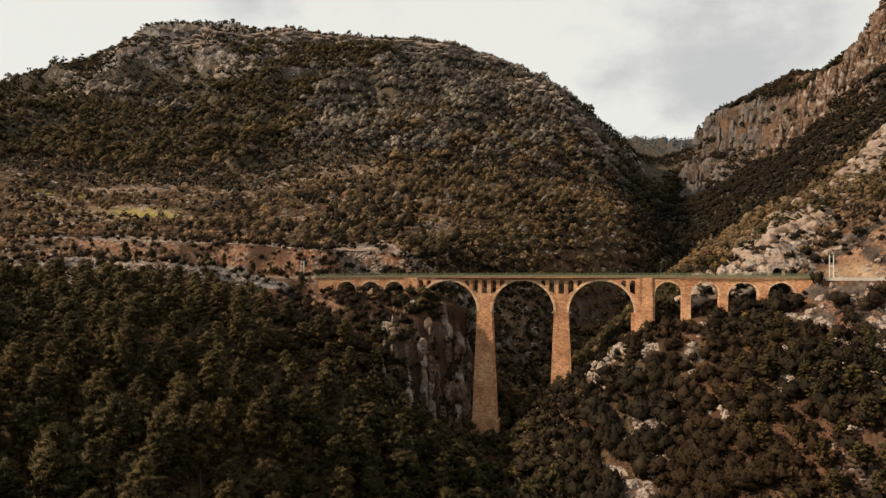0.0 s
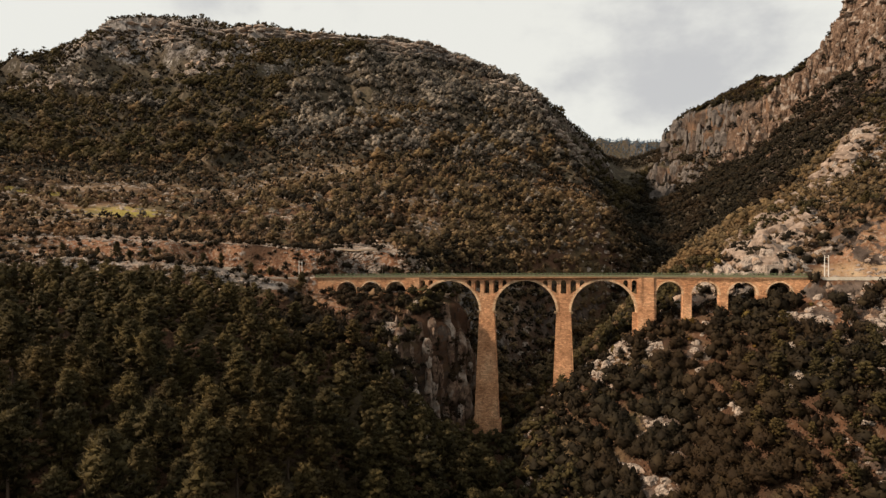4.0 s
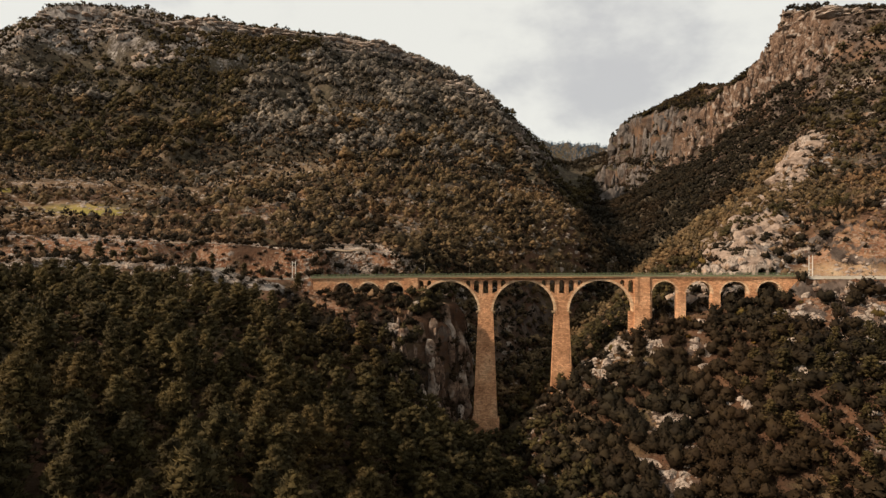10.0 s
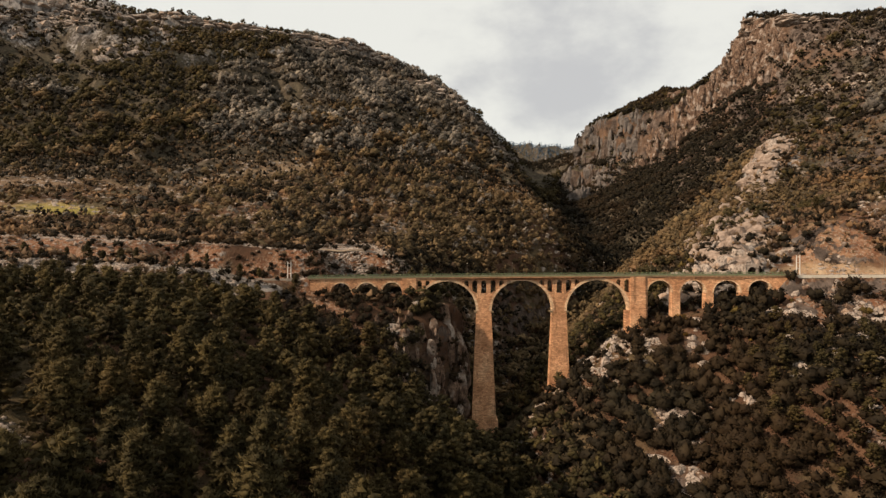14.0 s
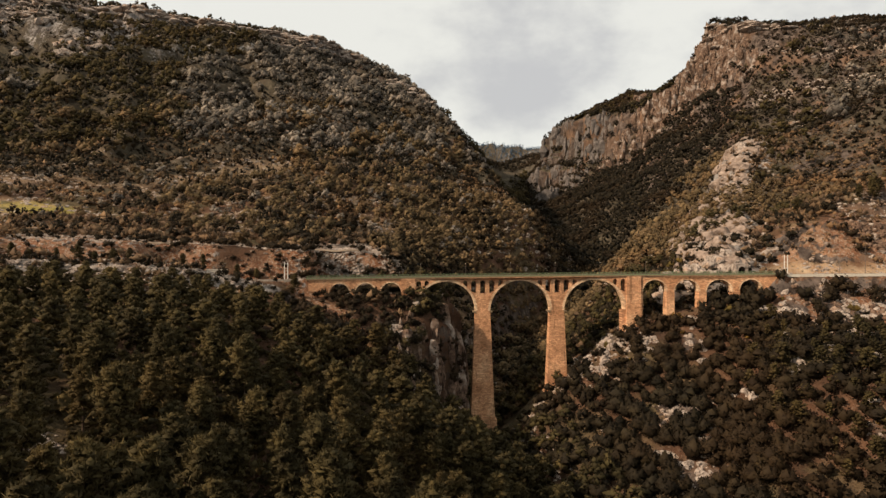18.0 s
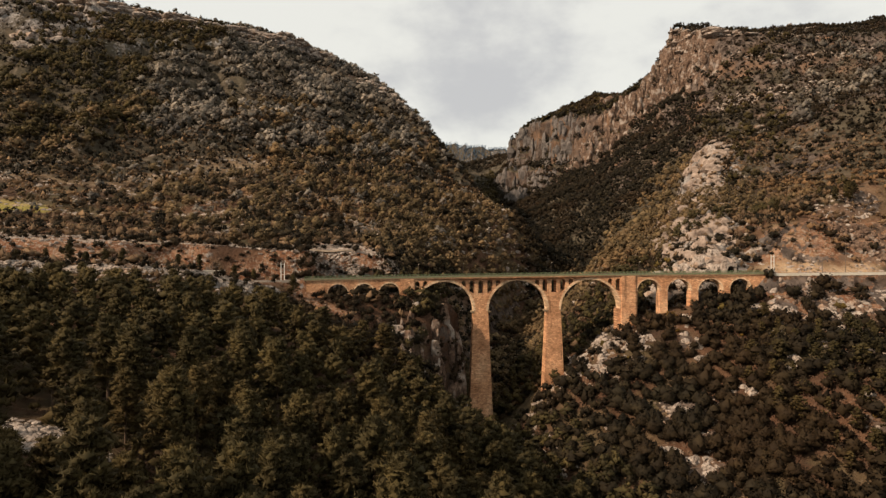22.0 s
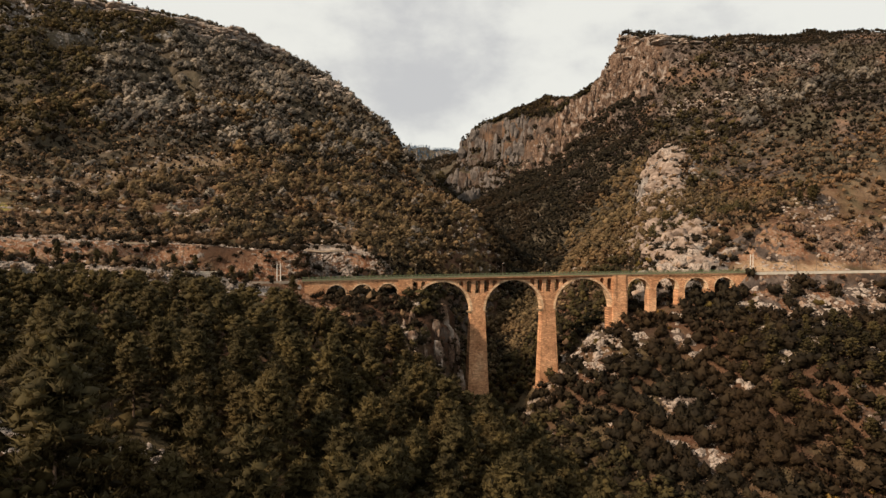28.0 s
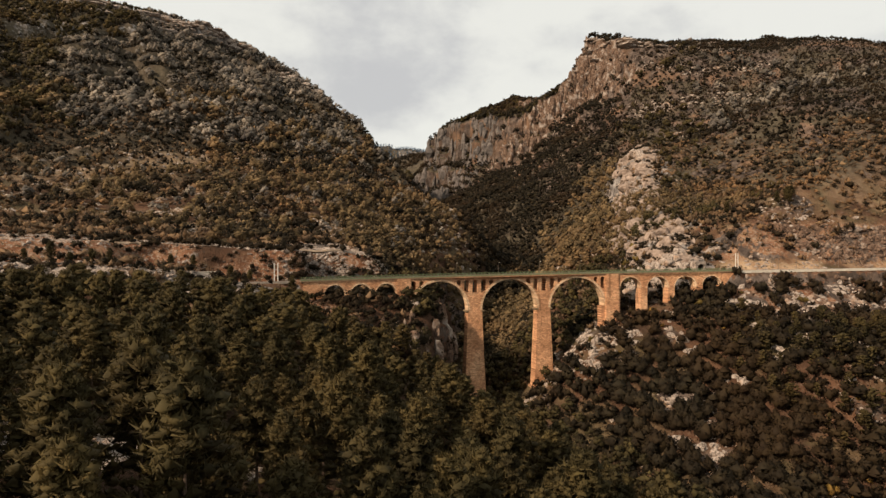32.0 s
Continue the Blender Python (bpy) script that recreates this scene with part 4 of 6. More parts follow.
def pine_shape(h, spread, rnd, boughs, puffs, per, leaf, slim=0.8):
    """Clump centres along the boughs of a broad, uneven, round-topped crown, with its needles."""
    k = np.arange(boughs)
    f = np.sqrt((k + rnd.uniform(0, 1, boughs)) / boughs)
    a = k * 2.4 + rnd.normal(size=boughs) * 0.4
    dome = np.clip(0.70 + 1.1 * f, 0, 1) * (1 - np.clip(f - 0.12, 0, 1) / 0.92) ** 0.62
    reach = spread * dome * rnd.uniform(0.55, 1.15, boughs) + 0.04 * spread
    f, a, reach = np.repeat(f, puffs), np.repeat(a, puffs), np.repeat(reach, puffs)
    q = np.tile((np.arange(puffs) + 0.8) / puffs, boughs) * rnd.uniform(0.8, 1.05, boughs * puffs)
    a = a + rnd.normal(size=len(q)) * 0.16
    z = h * (0.20 + 0.74 * f) + 0.24 * reach * q ** 2 + rnd.normal(size=len(q)) * 0.018 * h
    c = np.stack([reach * q * np.cos(a), reach * q * np.sin(a), z], 1)
    rad = spread * (0.125 + 0.09 * rnd.uniform(size=len(q))) * (1.15 - 0.35 * f)
    v, fc = tufts(c, rad, per, leaf, rnd, 0.55, 0.35, np.array([0, 0, h * 0.40]), slim, 0.35, 0.8, 0.42)
    return c, rad, v, fc


def make_pine(h, spread, seed):
    rnd = np.random.default_rng(seed)
    c, rad, v, f = pine_shape(h, spread, rnd, 52, 4, 21, 0.54, 0.17)
    tree = new("pine_tree")
    crown = new("crown", mesh_from("crown", v, f, PINE))
    crown.parent = tree
    iv, jf = lumps(c, rad * 0.74, rnd, 0.62, 0.32)
    inner = new("inner_crown", mesh_from("inner_crown", iv, jf, PINE))
    inner.parent = tree
    bm = bmesh.new()
    lean = rnd.uniform(-0.3, 0.3, 2)
    pts = [(lean[0] * (k / 5) ** 2, lean[1] * (k / 5) ** 2, h * 0.93 * k / 5 - 0.6) for k in range(6)]
    for k in range(5):
        rod(bm, pts[k], pts[k + 1], 0.30 * (1 - k / 5.6), 7, 0.30 * (1 - (k + 1) / 5.6))
    for q in c[rnd.permutation(len(c))[:10]]:
        z = max(q[2] - 0.25 * math.hypot(q[0], q[1]), h * 0.15)
        rod(bm, (0, 0, z), tuple(q), 0.085, 4, 0.03)
    part("trunk", bm, BARK, tree)
    return tree


def scatter(name, protos, spots, material, label, category):
    """One joined object of many plants: protos are (verts, faces), spots rows of x, y, z, size, turn."""
    vs, fs, off = [], [], 0
    pick = rng.integers(0, len(protos), len(spots))
    for k, (pv, pf) in enumerate(protos):
        s = spots[pick == k]
        if not len(s):
            continue
        ca, sa = np.cos(s[:, 4])[:, None], np.sin(s[:, 4])[:, None]
        size = s[:, 3][:, None]
        wob = size * rng.uniform(0.75, 1.3, (len(s), 1))
        x = (pv[None, :, 0] * ca - pv[None, :, 1] * sa) * wob + s[:, 0][:, None]
        y = (pv[None, :, 0] * sa + pv[None, :, 1] * ca) * wob + s[:, 1][:, None]
        z = pv[None, :, 2] * size + s[:, 2][:, None]
        cut = [x, y, z]
        if pv.shape[1] == 6:
            cut += [pv[None, :, 3] * ca - pv[None, :, 4] * sa, pv[None, :, 3] * sa + pv[None, :, 4] * ca, np.broadcast_to(pv[None, :, 5], x.shape)]
        vs.append(np.stack(cut, -1).reshape(-1, len(cut)))
        fs.append((pf[None] + (np.arange(len(s)) * len(pv))[:, None, None]).reshape(-1, 3) + off)
        off += len(s) * len(pv)
    if not vs:
        return None
    return tagged(new(name, mesh_from(name, np.concatenate(vs), np.concatenate(fs), material)), label, category, kind="stuff")


def spots(n, x0, x1, y0, y1, keep, size, seed):
    """Up to n places in a rectangle, kept with the chance that keep(x, y, z, slope) gives."""
    rnd = np.random.default_rng(seed)
    x, y = rnd.uniform(x0, x1, n), rnd.uniform(y0, y1, n)
    z = height(x, y)
    k = rnd.uniform(size=n) < keep(x, y, z, slope(x, y))
    x, y, z = x[k], y[k], z[k]
    return np.stack([x, y, z, rnd.uniform(*size, len(x)), rnd.uniform(0, math.tau, len(x))], 1)


def line_uv(x, y):
    u = (x - BASE.x) * math.cos(AXIS) + (y - BASE.y) * math.sin(AXIS)
    v = -(x - BASE.x) * math.sin(AXIS) + (y - BASE.y) * math.cos(AXIS)
    return u, v - np.where(u < 165, 3.0 - 0.0008 * (np.clip(u, -60, 165) - 45) ** 2, -8.5 - 0.10 * (u - 165))


def clear_line(x, y, front=7, back=12):
    u, v = line_uv(x, y)
    bridge = (u > -47) & (u < 171)
    front, back = np.where(bridge, np.minimum(front, 2.2), front), np.where(bridge, np.minimum(back, 7.0), back)
    return ~((v > -front) & (v < back) & (u > -170) & (u < 420))


def thin(s, gap):
    """Drop plants closer together than gap."""
    cell, out = {}, []
    for i, (x, y) in enumerate(s[:, :2]):
        k = (int(x // gap), int(y // gap))
        if any((x - s[j, 0]) ** 2 + (y - s[j, 1]) ** 2 < gap * gap for a in (-1, 0, 1) for b in (-1, 0, 1) for j in cell.get((k[0] + a, k[1] + b), ())):
            continue
        cell.setdefault(k, []).append(i)
        out.append(i)
    return s[out]


def proto_tree(seed, puffs=5, per=4, leaf=0.10, spread=0.3, slim=0.8):
    """A small far pine, one metre tall: rough clumps with loose leaves about them."""
    rnd = np.random.default_rng(seed)
    if puffs < 8:
        # few clumps: set them on a rounded cone so that none stands apart
        k = np.arange(puffs)
        a = k * 2.4 + rnd.uniform(0, 6)
        z = 0.28 + 0.56 * k / (puffs - 1)
        r = spread * 0.62 * (1 - (k / (puffs - 1)) ** 1.6) * rnd.uniform(0.7, 1.1, puffs)
        c = np.stack([r * np.cos(a), r * np.sin(a), z], 1)
        rad = spread * (0.74 - 0.34 * k / (puffs - 1)) * rnd.uniform(0.8, 1.15, puffs)
        v, f = tufts(c, rad * 1.15, per, leaf, rnd, 0.85, 0.25, np.array([0, 0, 0.45]), slim, 0.4, 0.4, 0.5)
    else:
        c, rad, v, f = pine_shape(1.0, spread, rnd, puffs // 3, 3, per, leaf, slim)
    return both(lumps(c, rad * (0.66 if puffs < 8 else 0.8), rnd, 0.8, 0.36), (v, f))


def round_tree(seed, clumps=9, per=6, leaf=0.06, spread=0.42):
    """A far broad-crowned pine, one metre tall: clumps on a dome, with loose sprays about them."""
    rnd = np.random.default_rng(seed)
    k = np.arange(clumps)
    f = (k + 0.4) / clumps
    a = k * 2.4 + rnd.uniform(0, 6)
    r = spread * 0.64 * np.sqrt(1 - f ** 1.6) * rnd.uniform(0.75, 1.15, clumps)
    c = np.stack([r * np.cos(a), r * np.sin(a), 0.32 + 0.50 * f + 0.05 * rnd.normal(size=clumps)], 1)
    rad = spread * (0.54 - 0.20 * f) * rnd.uniform(0.8, 1.15, clumps)
    return both(lumps(c, rad * 0.78, rnd, 0.85, 0.26), tufts(c, rad * 1.12, per, leaf, rnd, 0.85, 0.3, np.array([0, 0, 0.4]), 0.5, 0.4, 0.5, 0.35))


def proto_shrub(seed, clumps=3, per=4, leaf=0.24):
    rnd = np.random.default_rng(seed)
    a = np.arange(clumps) * 2.3 + rnd.uniform(0, 6)
    q = rnd.uniform(0.25, 0.6, clumps) * (clumps > 1)
    c = np.stack([q * np.cos(a), q * np.sin(a), rnd.uniform(0.4, 1.15, clumps)], 1)
    rad = rnd.uniform(0.42, 0.68, clumps) if clumps > 1 else np.array([0.85])
    return both(lumps(c, rad * 0.74, rnd, 1.0, 0.34), tufts(c, rad * 1.12, per, leaf, rnd, 0.95, 0.3, None, 0.7, 0.5, 0.35, 0.55))


# the near pine wood on the west side
def west_wood(x, y, z, s):
    edge = smooth(x, 14, -6) * smooth(y, 288, 270) * np.maximum(smooth(x, -70, -90), smooth(y, 262, 246))
    bare = smooth(np.hypot((x + 141) / 27, (y - 153 + 0.25 * (x + 141)) / 15.0), 0.85, 1.05)
    return edge * bare * clear_line(x, y) * smooth(s, 1.6, 1.0)


wood = thin(spots(16000, -215, 24, 60, 300, west_wood, (15.0, 21.0), 101), 8.0)
wood[:, 3] *= 1 - 0.4 * smooth(wood[:, 1], 225, 280)
wood = wood[np.minimum(seg_dist(wood[:, 0], wood[:, 1], 0, 0, -70, 12), seg_dist(wood[:, 0], wood[:, 1], -70, 12, -145, 40)) > 64]
protos = [make_pine(h, sp, 200 + i) for i, (h, sp) in enumerate(((18.5, 5.6), (16.0, 5.2), (20.5, 6.0), (13.5, 4.6), (17.5, 5.0)))]
order = np.argsort(np.hypot(wood[:, 0] + 60, wood[:, 1] - 60))
near, rest = wood[order[:180]], wood[order[180:]]
for i, (x, y, z, size, turn) in enumerate(near):
    src = protos[i % 5]
    m = Matrix.Translation((x, y, z)) @ Matrix.Rotation(turn, 4, "Z")
    t = src if i < 5 else copy_thing(src, m)
    t.matrix_world = m @ Matrix.Scale((0.90 + 0.42 * ((i * 37) % 50) / 50) * (1 - 0.42 * min(max((y - 225) / 55, 0), 1)), 4)
    tagged(t, "dark green pine tree with an uneven rounded crown", "tree", "pine trees of the near wood")
tree_lod = [proto_tree(300 + i, 66, 14, 0.034, 0.36, 0.26) for i in range(4)]
scatter("pine_wood", tree_lod, rest, PINE, "dense dark pine wood on the slope above the gorge", "trees")


undergrowth = thin(spots(14000, -215, 20, 95, 292, west_wood, (1.4, 3.0), 103), 3.3)
scatter("undergrowth", [proto_shrub(540 + i, 3, 16, 0.12) for i in range(4)], undergrowth, PINE, "low dark undergrowth beneath the pines", "shrubs")


# shrubs on the east slope and round the bridge; the bare rocky places between them
BARE = ((63, 268, 8), (57, 211, 6), (59, 201, 6), (54, 219, 5), (95, 250, 6), (94, 238, 4), (133, 240, 9), (76, 290, 6), (48, 236, 4), (108, 208, 5), (128, 190, 5), (90, 214, 4), (118, 222, 6), (84, 262, 5), (104, 262, 5), (72, 228, 4), (140, 212, 6))


def near_shrubs(x, y, z, s):
    u, v = line_uv(x, y)
    right = smooth(x, 22, 40) * np.maximum(0.06 + 0.94 * smooth(fbm(x / 13 + y / 40, y / 30, 81, 3), -0.42, -0.26), 0.9 * smooth(x, 100, 125))
    left = smooth(y, 235, 250) * smooth(x, 5, -5) * 0.16 * np.where((u < 5) & (u > -52) & (v > -20), 0.0, 1.0)
    for cx, cy, r in BARE:
        right = right * smooth(np.hypot(x - cx, y - cy), 0.75 * r, 1.15 * r)
    bank = np.where(u > 160, 0.05 + 0.95 * smooth(v, -44, -66), 1.0) * np.where((u > 160) & (v > 0), 0.0, 1.0)
    return bank * np.maximum(right * smooth(y, 345, 330), left) * clear_line(x, y, 4, 11) * smooth(s, 2.2, 1.4)


bush = thin(spots(24000, -60, 260, 140, 345, near_shrubs, (2.5, 4.7), 111), 3.9)
fill = thin(spots(40000, -60, 260, 140, 345, near_shrubs, (0.7, 1.7), 112), 3.0)
fill = fill[np.arange(len(fill)) % 10 < 6]
bush = np.concatenate([bush, fill])
bush[:, 3] *= 1 - 0.25 * smooth(bush[:, 1], 250, 300)
shrub_meshes = [mesh_from('shrub', *proto_shrub(400 + i, 11, 40, 0.10), SHRUB) for i in range(5)]
order = np.argsort(np.hypot(bush[:, 0] - 75, bush[:, 1] - 215))
for i, (x, y, z, size, turn) in enumerate(bush[order[:280]]):
    b = new("shrub", shrub_meshes[i % 5])
    b.matrix_world = Matrix.Translation((x, y, z)) @ Matrix.Rotation(turn, 4, "Z") @ Matrix.Scale(size, 4)
    tagged(b, "dark evergreen shrub on the stony slope", "shrub", "shrubs on the east slope")
shrub_lod = [proto_shrub(500 + i, 6, 18, 0.14) for i in range(5)]
rest = bush[order[280:]]
pale = (np.arange(len(rest)) * 37 % 100 < 9) & (rest[:, 3] < 3.2)
scatter("shrubs", shrub_lod, rest[~pale], SHRUB, "dark evergreen shrubs among rocks", "shrubs")
scatter("yellowing_shrubs", shrub_lod, rest[pale], OLIVE, "yellow and olive shrubs between the dark ones", "shrubs")


def wall_spots(n, size, seed, low=16, top=79):
    """Places spread over the steep faces of the west gorge wall."""
    rnd = np.random.default_rng(seed)
    steep = np.hypot(np.gradient(GZ, axis=1) / np.maximum(np.gradient(GX, axis=1), 0.2), np.gradient(GZ, axis=0) / np.gradient(rows_y)[:, None])
    r, c = np.nonzero((steep > 0.9) & (GY > 222) & (GY < 344) & (GX < 20) & (GX > -45) & (GZ > low) & (GZ < top) & ~((BU > -50) & (BV > -3) & (BV < 7) & (GZ > 60)))
    k = rnd.choice(len(r), min(n, len(r)), replace=False)
    r, c = r[k], c[k]
    return np.stack([GX[r, c], GY[r, c], GZ[r, c], rnd.uniform(*size, len(k)), rnd.uniform(0, math.tau, len(k))], 1)


back = np.nonzero((GY > 322) & (GY < 430) & (GX > -25 + 0.3 * (GY - 320)) & (GX < 75 + 0.6 * (GY - 320)) & (GZ > 24) & (GZ < 96) & ~((BU > -50) & (BV < 9)))
back_pick = np.random.default_rng(117).choice(len(back[0]), 1500, replace=False)
back_tree = np.stack([GX[back][back_pick], GY[back][back_pick], GZ[back][back_pick], 3.5 + 3.5 * np.random.default_rng(118).uniform(size=1500), np.arange(1500) * 2.4], 1)
back_tree = thin(back_tree, 2.6)
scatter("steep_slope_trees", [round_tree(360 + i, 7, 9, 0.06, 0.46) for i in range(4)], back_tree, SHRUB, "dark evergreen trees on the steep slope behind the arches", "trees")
wall_bush = wall_spots(1500, (0.9, 2.4), 113)
wall_bush = wall_bush[fbm(wall_bush[:, 1] / 6, wall_bush[:, 2] / 9, 84, 2) > -0.12]
scatter("wall_bushes", shrub_lod, wall_bush, SHRUB, "dark bushes clinging to the gorge wall", "shrubs")


# gorge trees and everything behind the viaduct
def gorge_trees(x, y, z, s):
    return clear_line(x, y, 5, 10) * smooth(x - 0.25 * (y - 300), -34, -4) * smooth(s, 3.4, 2.4) * (smooth(z, 88, 76) + smooth(y, 330, 350) * smooth(z, 150, 120))


gorge = thin(spots(14000, -30, 330, 170, 560, gorge_trees, (5.0, 10.0), 121), 4.4)
gorge = gorge[(gorge[:, 1] > 285) | (gorge[:, 0] < 40)]
gorge_shapes = [round_tree(340 + i, 10, 12, 0.055, 0.42) for i in range(4)]
tiny_shrub = [proto_shrub(720 + i, 2, 4, 0.30) for i in range(6)]
far_tree = [round_tree(600 + i, 7, 11, 0.058, 0.42) for i in range(6)]
# sunlight put into the colour: trees past the viaduct take the golden leaves
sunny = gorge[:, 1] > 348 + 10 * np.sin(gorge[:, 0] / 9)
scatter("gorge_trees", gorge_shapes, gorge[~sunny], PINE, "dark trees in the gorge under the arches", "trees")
scatter("sunny_gorge_trees", far_tree, gorge[sunny], SUNLIT_PINE, "trees behind the viaduct in sunlit golden colour", "trees")

far_shrub = [proto_shrub(700 + i, 3, 6, 0.20) for i in range(6)]



def rib_gap(x, y):
    return np.minimum(seg_dist(x, y, 150, 305, 225, 395), seg_dist(x, y, 225, 395, 385, 560))


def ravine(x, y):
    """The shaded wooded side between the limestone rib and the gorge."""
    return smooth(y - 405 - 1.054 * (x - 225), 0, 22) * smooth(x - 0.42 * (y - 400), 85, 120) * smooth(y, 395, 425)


def mountain_pines(x, y, z, s):
    n = fbm(x / 90, y / 90, 91, 4)
    west = smooth(x, 330, 180)
    belt = smooth(z + 28 * n, 168, 200) * (1 - 0.82 * smooth(z, 275, 330) * smooth(x, -230, -330)) * (1 - 0.55 * smooth(z, 395, 420))
    dens = np.maximum(belt * (0.35 + 0.65 * smooth(n, -0.3, 0.1)), 0.05 + 0.40 * smooth(x, -95, -20) * smooth(n, -0.25, 0.1))
    eastpart = smooth(fbm(x / 70, y / 70, 93, 3), -0.2, 0.2) * smooth(x - 0.42 * y, 150, 70)
    eastpart = np.maximum(eastpart, smooth(y, 875, 895) * smooth(x, 425, 445)) * np.where((x > 500) & (z > 375), 0.12, 1.0)
    return (ravine(x, y) < 0.3) * (x > -0.72 * y - 25) * np.where(west > 0.5, dens, np.maximum(eastpart, 0.05)) * smooth(rib_gap(x, y), 14, 34) * np.maximum(np.where((x < 120) & (z < 385), smooth(s, 2.6, 1.7), smooth(s, 1.3, 0.85)), 0.35 * smooth(s, 3.5, 2.5) * smooth(x, 300, 380))


pines = thin(spots(70000, -900, 660, 430, 1290, mountain_pines, (0.0, 1.0), 131), 7.3)
pines[:, 3] = 8.5 + 9.5 * pines[:, 3] ** 1.3
px_, py_, pz_ = pines[:, 0], pines[:, 1], pines[:, 2]
west_side = px_ < 250
pines[:, 3] *= np.where(west_side & (pz_ < 175), 0.62, 1.0) * (1 - 0.4 * smooth(pz_, 385, 410))
# cloud shade put into the colour: pines in these zones take darker leaves
cloud_shade = 0.5 * fbm(px_ / 110, py_ / 90, 96, 3) + smooth(px_, -60, -185) + 0.6 * smooth(pz_, 325, 355) * smooth(px_, -300, -230) * smooth(px_, 90, 30) - 0.76 > 0
shady = ((px_ > 250) & (py_ - px_ * 0.9 > 120)) | (cloud_shade & west_side & (pz_ > 165))
# light put into the colour: lower and scattered pines take the sunlit leaves
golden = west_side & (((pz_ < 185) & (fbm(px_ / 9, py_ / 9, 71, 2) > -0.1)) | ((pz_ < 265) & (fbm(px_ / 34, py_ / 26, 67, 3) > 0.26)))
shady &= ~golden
scatter("lower_pines", far_tree, pines[golden], SUNLIT_PINE, "pines on the lower mountain slope in sunlit golden colour", "trees")
scatter("mountain_pines", far_tree, pines[~shady & ~golden], FARWOOD, "pines covering the mountain slopes, greyed for haze", "trees")
scatter("dark_pine_stands", far_tree, pines[shady], PINE, "pines on the mountain slopes, darkened for cloud shade", "trees")
deep = thin(spots(42000, 110, 640, 390, 1210, lambda x, y, z, s: ravine(x, y) * smooth(rib_gap(x, y), 20, 36) * smooth(s, 2.2, 1.5), (9.0, 14.5), 135), 6.0)
# light and shade by leaf colour: golden near the rib, dark in the ravine
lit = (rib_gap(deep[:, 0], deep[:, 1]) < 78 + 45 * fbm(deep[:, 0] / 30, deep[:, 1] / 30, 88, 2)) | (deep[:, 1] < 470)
scatter("golden_pines", far_tree, deep[lit], SUNLIT_PINE, "pines beside the limestone rib in sunlit golden colour", "trees")
scatter("ravine_wood", far_tree, deep[~lit], SHRUB, "dense pine wood in the ravine below the cliffs, darkened for shade", "trees")


def foothill_wood(x, y, z, s):
    u, v = line_uv(x, y)
    return smooth(v, 32, 46) * smooth(y, 600, 540) * smooth(x - 0.42 * (y - 360), 60, 30) * smooth(x, -160, -40) * smooth(fbm(x / 34, y / 26, 64, 3), -0.22, 0.16) * smooth(s, 1.4, 0.9)


foot = thin(spots(9000, -170, 170, 340, 610, foothill_wood, (4.5, 11.0), 138), 5.2)
# the pines not picked here get sunlight put into their leaf colour
foot_dark = fbm(foot[:, 0] / 22, foot[:, 1] / 22, 65, 2) > 0.10
scatter("foothill_pines", gorge_shapes, foot[foot_dark], SHRUB, "dark pines among the scrub of the foothill", "trees")
scatter("sunny_foothill_pines", gorge_shapes, foot[~foot_dark], SUNLIT_PINE, "pines among the scrub of the foothill in sunlit golden colour", "trees")


single = thin(spots(3600, -430, 110, 366, 540, lambda x, y, z, s: smooth(z, 190, 160) * smooth(s, 1.4, 0.9) * smooth(x - 0.42 * (y - 360), 60, 30) * (0.1 + 0.9 * smooth(fbm(x / 40, y / 18, 73, 3), -0.05, 0.25)) * smooth(np.hypot((x + 218) / 40, (y - 466) / 20), 0.85, 1.1) * (x > -0.72 * y - 25), (3.5, 8.0), 139), 6.5)
scatter("scattered_pines", gorge_shapes, single, SHRUB, "dark single pines dotting the open foothill", "trees")


def scrub(x, y, z, s):
    n = fbm(x / 25, y / 25, 95, 3)
    u, v = line_uv(x, y)
    meadow_gap = smooth(np.hypot((x + 218) / 34, (y - 466) / 15), 0.75, 1.0)
    bench = smooth(y, 360, 350) * smooth(x, 20, -10) * (1 - smooth(np.sin(x / 6.0 + y / 3.7), 0.2, 0.8))
    gold = smooth(292 + (x - 135) * 1.09 - y, 0, 25) * smooth(z, 190, 150)
    open_ground = 1 - 0.85 * smooth(fbm(x / 48, y / 20, 46, 3), 0.10, 0.32) * smooth(y, 366, 385) * smooth(x, 130, 60) * smooth(z, 215, 180)
    clumped = np.where((x < 200) & (y > 362), 0.16 + 0.84 * smooth(fbm(x / 15, y / 11, 100, 3), -0.04, 0.20), 1.0)
    return clumped * open_ground * (ravine(x, y) < 0.3) * (x > -0.72 * y - 25) * (1 - 0.4 * gold) * np.where((v < 2) & (u > 0), 0.0, 1.0) * np.where(u > 165, smooth(v, 25, 60) + 0.12, 1.0) * (0.34 + 0.66 * smooth(rib_gap(x, y), 10, 26)) * (0.35 + 0.65 * smooth(n, -0.3, 0.2)) * smooth(s, 1.6, 1.1) * meadow_gap * (1 - 0.9 * bench) * smooth(seg_dist(x, y, -230, 346, -40, 343), 4, 7) * clear_line(x, y, 3, 22)


